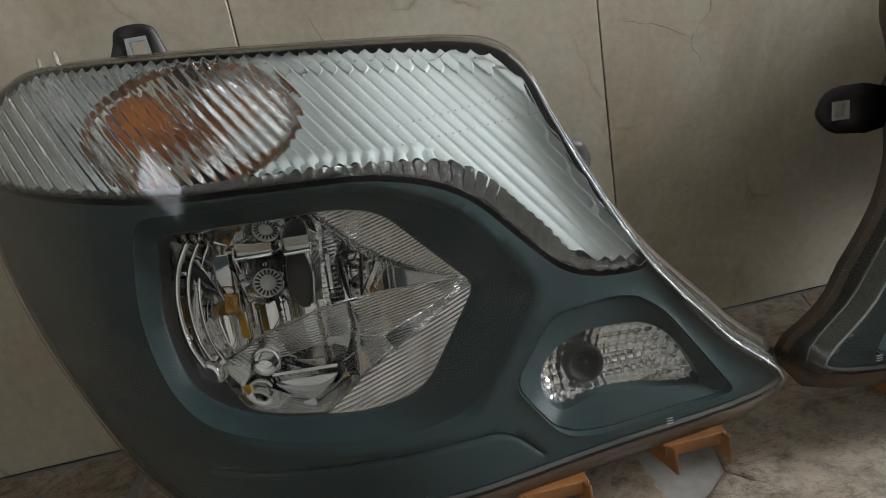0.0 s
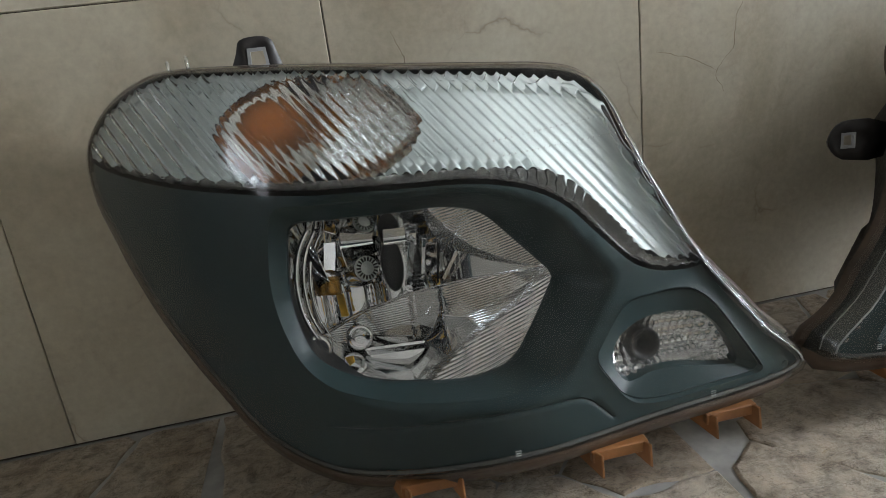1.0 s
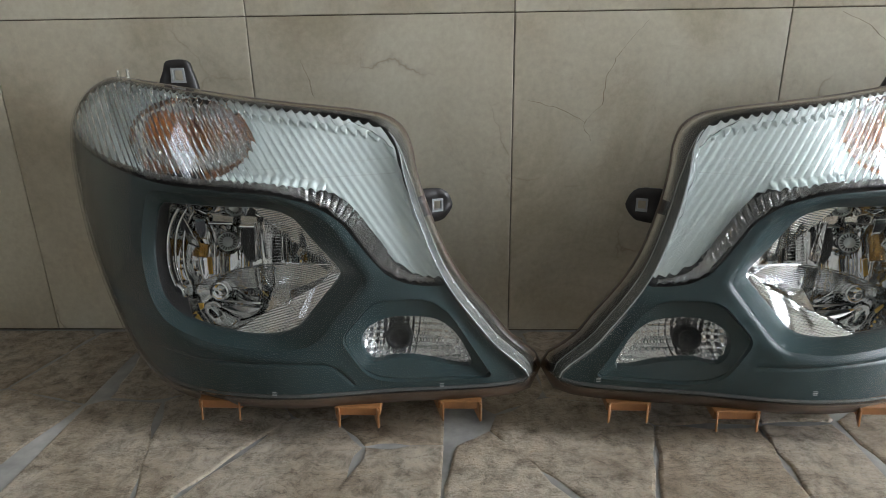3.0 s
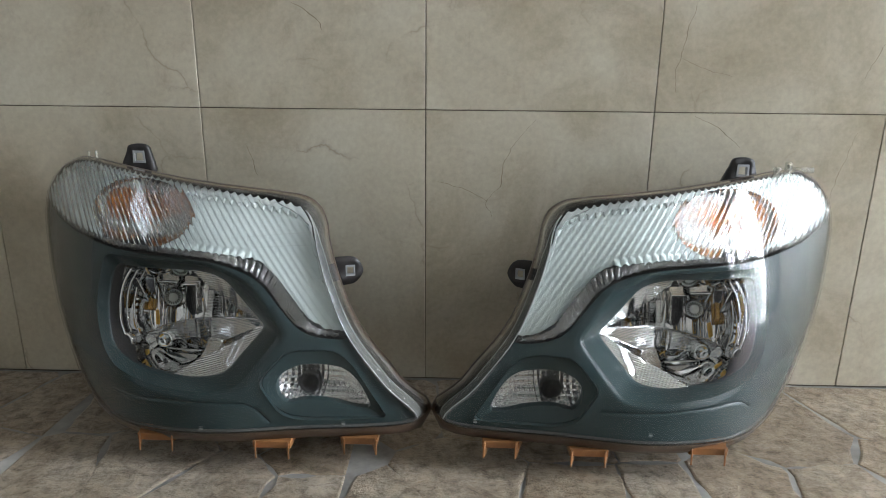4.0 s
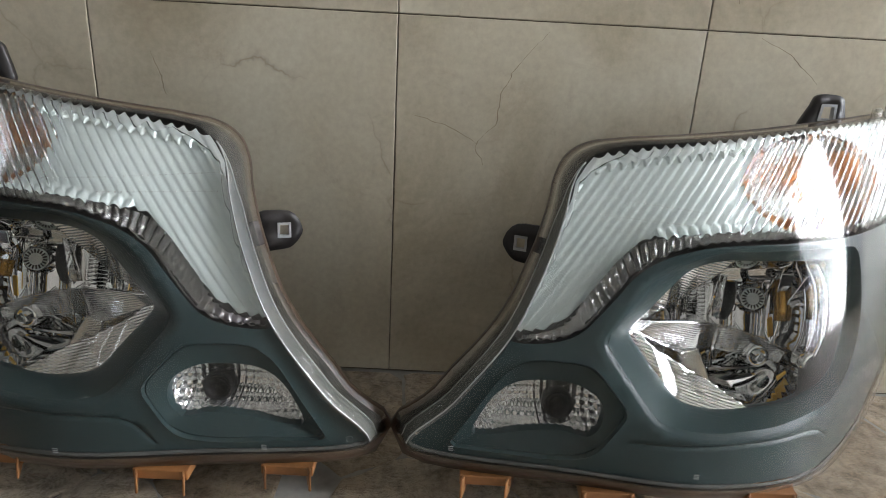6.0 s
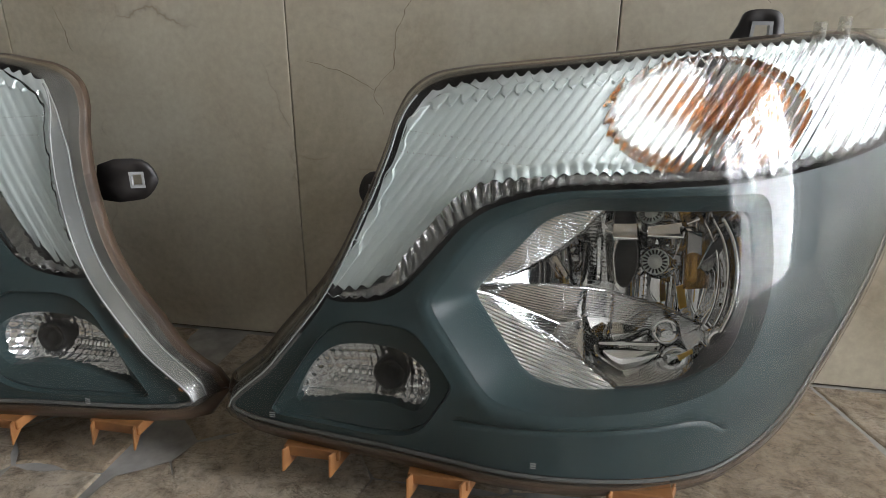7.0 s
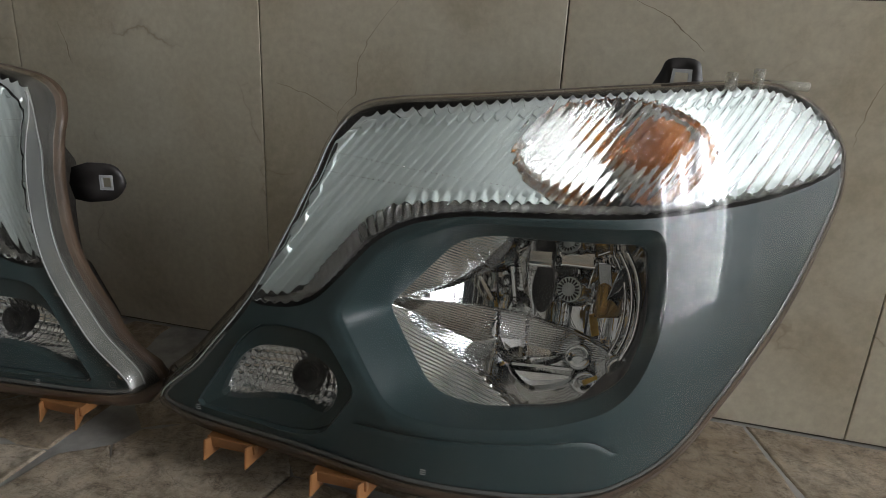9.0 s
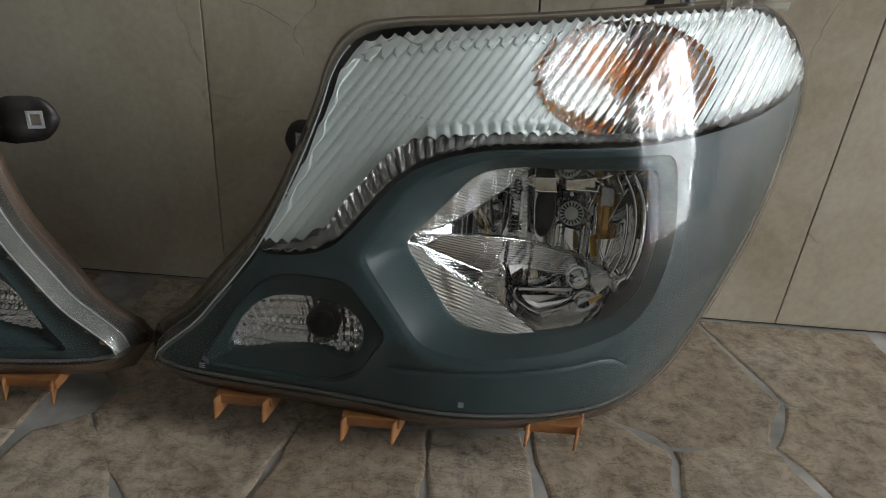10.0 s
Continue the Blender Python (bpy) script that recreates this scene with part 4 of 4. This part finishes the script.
        part("lens_clip", bm, AMBER_CLIP, root, "orange brown plastic clip", smooth=False)
    for u in (0.11, 0.31):
        bm = lathe([(0.009, 0.05), (0.009, 0.004), (0.006, 0.0)], Matrix.Translation((side * u, front(u, 0.05) + 0.085, 0.0)), 12)
        part("foot", bm, HOUSING, root, "black foot on the floor")
    return root


SWOOSH = rounded([(0.174, 0.065), (0.186, 0.0785), (0.196, 0.0845), (0.211, 0.086), (0.25, 0.086), (0.29, 0.0845), (0.323, 0.081), (0.36, 0.080)], 3, False)
SWEEP = rounded([(0.19, 0.086), (0.239, 0.0872), (0.278, 0.088), (0.315, 0.0878), (0.335, 0.0882), (0.350, 0.0855), (0.362, 0.077)], 3, False)
tagged(headlight(-1, 0.3), "van headlight with slate bezel and fluted band, leaning on tiles", "headlight", "pair of headlights")
tagged(headlight(1, 0.3), "van headlight, mirrored twin, slate bezel, leaning on the tiled wall", "headlight", "pair of headlights")

# ---- wall tiles ----
def slab(name, x0, z0, x1, z1, parent):
    bm = bmesh.new()
    box_into(bm, (x0, -0.0, z0), (x1, 0.01, z1))
    bmesh.ops.bevel(bm, geom=[e for e in bm.edges if all(v.co.y < 0.001 for v in e.verts)], offset=0.0007, segments=1, affect="EDGES")
    return part(name, bm, MARBLE, parent, smooth=False)


north = bpy.data.objects["wall_north"]
for i in range(-10, 10):
    for z0, z1 in ((0.0, JOINT_Z), (JOINT_Z, JOINT_Z + 0.6), (JOINT_Z + 0.6, JOINT_Z + 1.2), (JOINT_Z + 1.2, JOINT_Z + 1.8), (JOINT_Z + 1.8, 2.7)):
        slab("tile", i * TILE + 0.0005, z0 + 0.0005, (i + 1) * TILE - 0.0005, z1 - 0.0005, north)


def vein(points, width, seed):
    """A thin crooked vein in the marble, tapering to both ends."""
    line = rounded(points, 12, False)
    bm = bmesh.new()
    rows = []
    for i, (x, z) in enumerate(line):
        t = i / (len(line) - 1)
        x += 0.0035 * noise.noise(Vector((x * 60, z * 60, seed))) + 0.0016 * noise.noise(Vector((x * 220, z * 220, seed)))
        z += 0.0025 * noise.noise(Vector((x * 70, z * 70, seed + 9)))
        w = width * (0.25 + 0.75 * math.sin(math.pi * min(0.97, 0.06 + 0.9 * t))) * (0.7 + 0.6 * noise.noise(Vector((x * 150, z * 150, seed + 3))))
        rows.append([bm.verts.new((x + k * w, -0.0004, z + 0.4 * k * w)) for k in (-0.5, 0.5)])
    for a, b in zip(rows[:-1], rows[1:]):
        bm.faces.new((a[0], a[1], b[1], b[0]))
    part("vein", bm, VEIN, north, "thin brown vein in the marble", smooth=False)


for k, (line, width) in enumerate((
        (((0.146, 0.379), (0.121, 0.347), (0.107, 0.325), (0.101, 0.287), (0.084, 0.267), (0.092, 0.246)), 0.0013),
        (((0.018, 0.293), (0.050, 0.284), (0.084, 0.267)), 0.0011),
        (((0.342, 0.529), (0.333, 0.488), (0.325, 0.449), (0.325, 0.413)), 0.0012),
        (((0.329, 0.456), (0.360, 0.443), (0.396, 0.434)), 0.0010),
        (((-0.171, 0.520), (-0.146, 0.505), (-0.135, 0.487)), 0.0016),
        (((0.566, 0.364), (0.556, 0.323), (0.548, 0.297), (0.545, 0.274)), 0.0011),
        (((0.353, 0.383), (0.384, 0.370), (0.395, 0.361), (0.416, 0.344)), 0.0013),
        (((0.587, 0.486), (0.574, 0.457), (0.561, 0.429)), 0.0010),
        (((-0.241, 0.341), (-0.232, 0.311), (-0.228, 0.299)), 0.0011))):
    vein(line, width, k * 7)

# ---- paving stones ----
# moulded floor tiles 0.388 m wide, each with a pattern of flagstones
SEEDS = [(-0.41, -0.09), (-0.42, -0.24), (-0.31, -0.21), (-0.29, -0.07), (-0.21, -0.27), (-0.19, -0.13), (-0.11, -0.29), (-0.115, -0.19),
         (-0.035, -0.30), (0.05, -0.235), (-0.03, -0.10), (0.19, -0.27), (0.19, -0.14), (0.08, -0.09), (0.275, -0.27), (0.27, -0.13),
         (0.365, -0.25), (0.47, -0.27), (0.45, -0.13), (0.60, -0.22), (0.63, -0.08), (-0.62, -0.07), (-0.53, -0.22), (-0.65, -0.22), (-0.495, -0.10)]


def paving():
    rng = random.Random(4)
    floor_ob = bpy.data.objects["floor"]
    seeds = [np.array(p) for p in SEEDS]
    far = bmesh.new()
    for i in range(-20, 22):
        for j in range(-27, 1):
            p = np.array((i * 0.15 + rng.uniform(-0.05, 0.05), j * 0.15 + rng.uniform(-0.05, 0.05)))
            if p[1] < 0.0 and (p[1] < -0.36 or p[0] < -0.72 or p[0] > 0.72) and min(np.hypot(*(p - q)) for q in seeds) > 0.085:
                seeds.append(p)
    for c in seeds:
        k = math.floor((c[0] + 0.463) / 0.388)
        row = math.floor(c[1] / 0.388)
        near = [q for q in seeds if 0 < np.hypot(*(q - c)) < 0.5]
        poly = [(c[0] - 0.4, c[1] - 0.4), (c[0] + 0.4, c[1] - 0.4), (c[0] + 0.4, c[1] + 0.4), (c[0] - 0.4, c[1] + 0.4)]
        cuts = [(q - c, (q + c) / 2, rng.uniform(0.0003, 0.0011)) for q in near]
        x0, x1, y0, y1 = max(-2.999, -0.463 + 0.388 * k), min(3.199, -0.463 + 0.388 * (k + 1)), max(-3.999, row * 0.388), (row + 1) * 0.388
        cuts += [(np.array((1.0, 0.0)), np.array((x1, 0)), 0.0013), (np.array((-1.0, 0.0)), np.array((x0, 0)), 0.0013),
                 (np.array((0.0, 1.0)), np.array((0, y1)), 0.0015), (np.array((0.0, -1.0)), np.array((0, y0)), 0.0015)]
        for d, mid, gap in cuts:
            d = d / np.linalg.norm(d)
            lim = mid @ d - gap
            out = []
            for p, q in zip(poly, poly[1:] + poly[:1]):
                a, b = np.dot(p, d) - lim, np.dot(q, d) - lim
                if a <= 0:
                    out.append(p)
                if a * b < 0:
                    t = a / (a - b)
                    out.append((p[0] + t * (q[0] - p[0]), p[1] + t * (q[1] - p[1])))
            poly = out
            if len(poly) < 3:
                break
        if len(poly) < 3:
            continue
        # some corners are broken off, so that the mortar shows in wedges
        worn = []
        for i, p in enumerate(poly):
            a, b, p = np.array(poly[i - 1]), np.array(poly[(i + 1) % len(poly)]), np.array(p)
            cut = rng.uniform(0.006, 0.021) if rng.random() < 0.3 else 0.0
            la, lb = np.hypot(*(a - p)), np.hypot(*(b - p))
            if cut and min(la, lb) > 0.05 and p[0] > x0 + 0.02 and p[0] < x1 - 0.02:
                worn += [p + (a - p) * cut / la, p + (b - p) * cut * rng.uniform(0.5, 1.2) / lb]
            else:
                worn.append(p)
        poly = [tuple(p) for p in worn]
        # ragged edges, but for the straight tile joints
        ragged = []
        for p, q in zip(poly, poly[1:] + poly[:1]):
            p, q = np.array(p), np.array(q)
            n = max(1, int(np.hypot(*(q - p)) / 0.014))
            straight = any(abs(p[0] - x) < 0.004 and abs(q[0] - x) < 0.004 for x in (x0, x1)) or any(abs(p[1] - y) < 0.004 and abs(q[1] - y) < 0.004 for y in (y0, y1))
            side = np.array((q[1] - p[1], p[0] - q[0])) / max(1e-6, np.hypot(*(q - p)))
            for i in range(n):
                v = p + (q - p) * i / n
                w = 0.0 if straight or i == 0 else (0.007 * noise.noise(Vector((v[0] * 18, v[1] * 18, 1))) + 0.0025 * noise.noise(Vector((v[0] * 70, v[1] * 70, 5))))
                ragged.append(v + side * w)
        m = np.mean(ragged, 0)
        h = rng.uniform(-0.0016, 0.0)
        near_walk = -1.0 < c[0] < 1.15 and c[1] > -1.3
        bm = bmesh.new() if near_walk else far
        rows = [[bm.verts.new((*(m + (p - m) * (1 - s / max(0.02, np.hypot(*(p - m))))), zz)) for p in ragged] for s, zz in ((0.0, -0.007), (0.0, h - 0.0030), (0.0014, h - 0.0009), (0.004, h))]
        for a, b in zip(rows[:-1], rows[1:]):
            for i in range(len(ragged)):
                bm.faces.new((a[i], a[(i + 1) % len(ragged)], b[(i + 1) % len(ragged)], b[i]))
        bm.faces.new(rows[-1])
        if near_walk:
            part("paving_stone", bm, STONE, floor_ob, smooth=False)
    tagged(part("far_paving", far, STONE, floor_ob, smooth=False), kind="stuff")


paving()
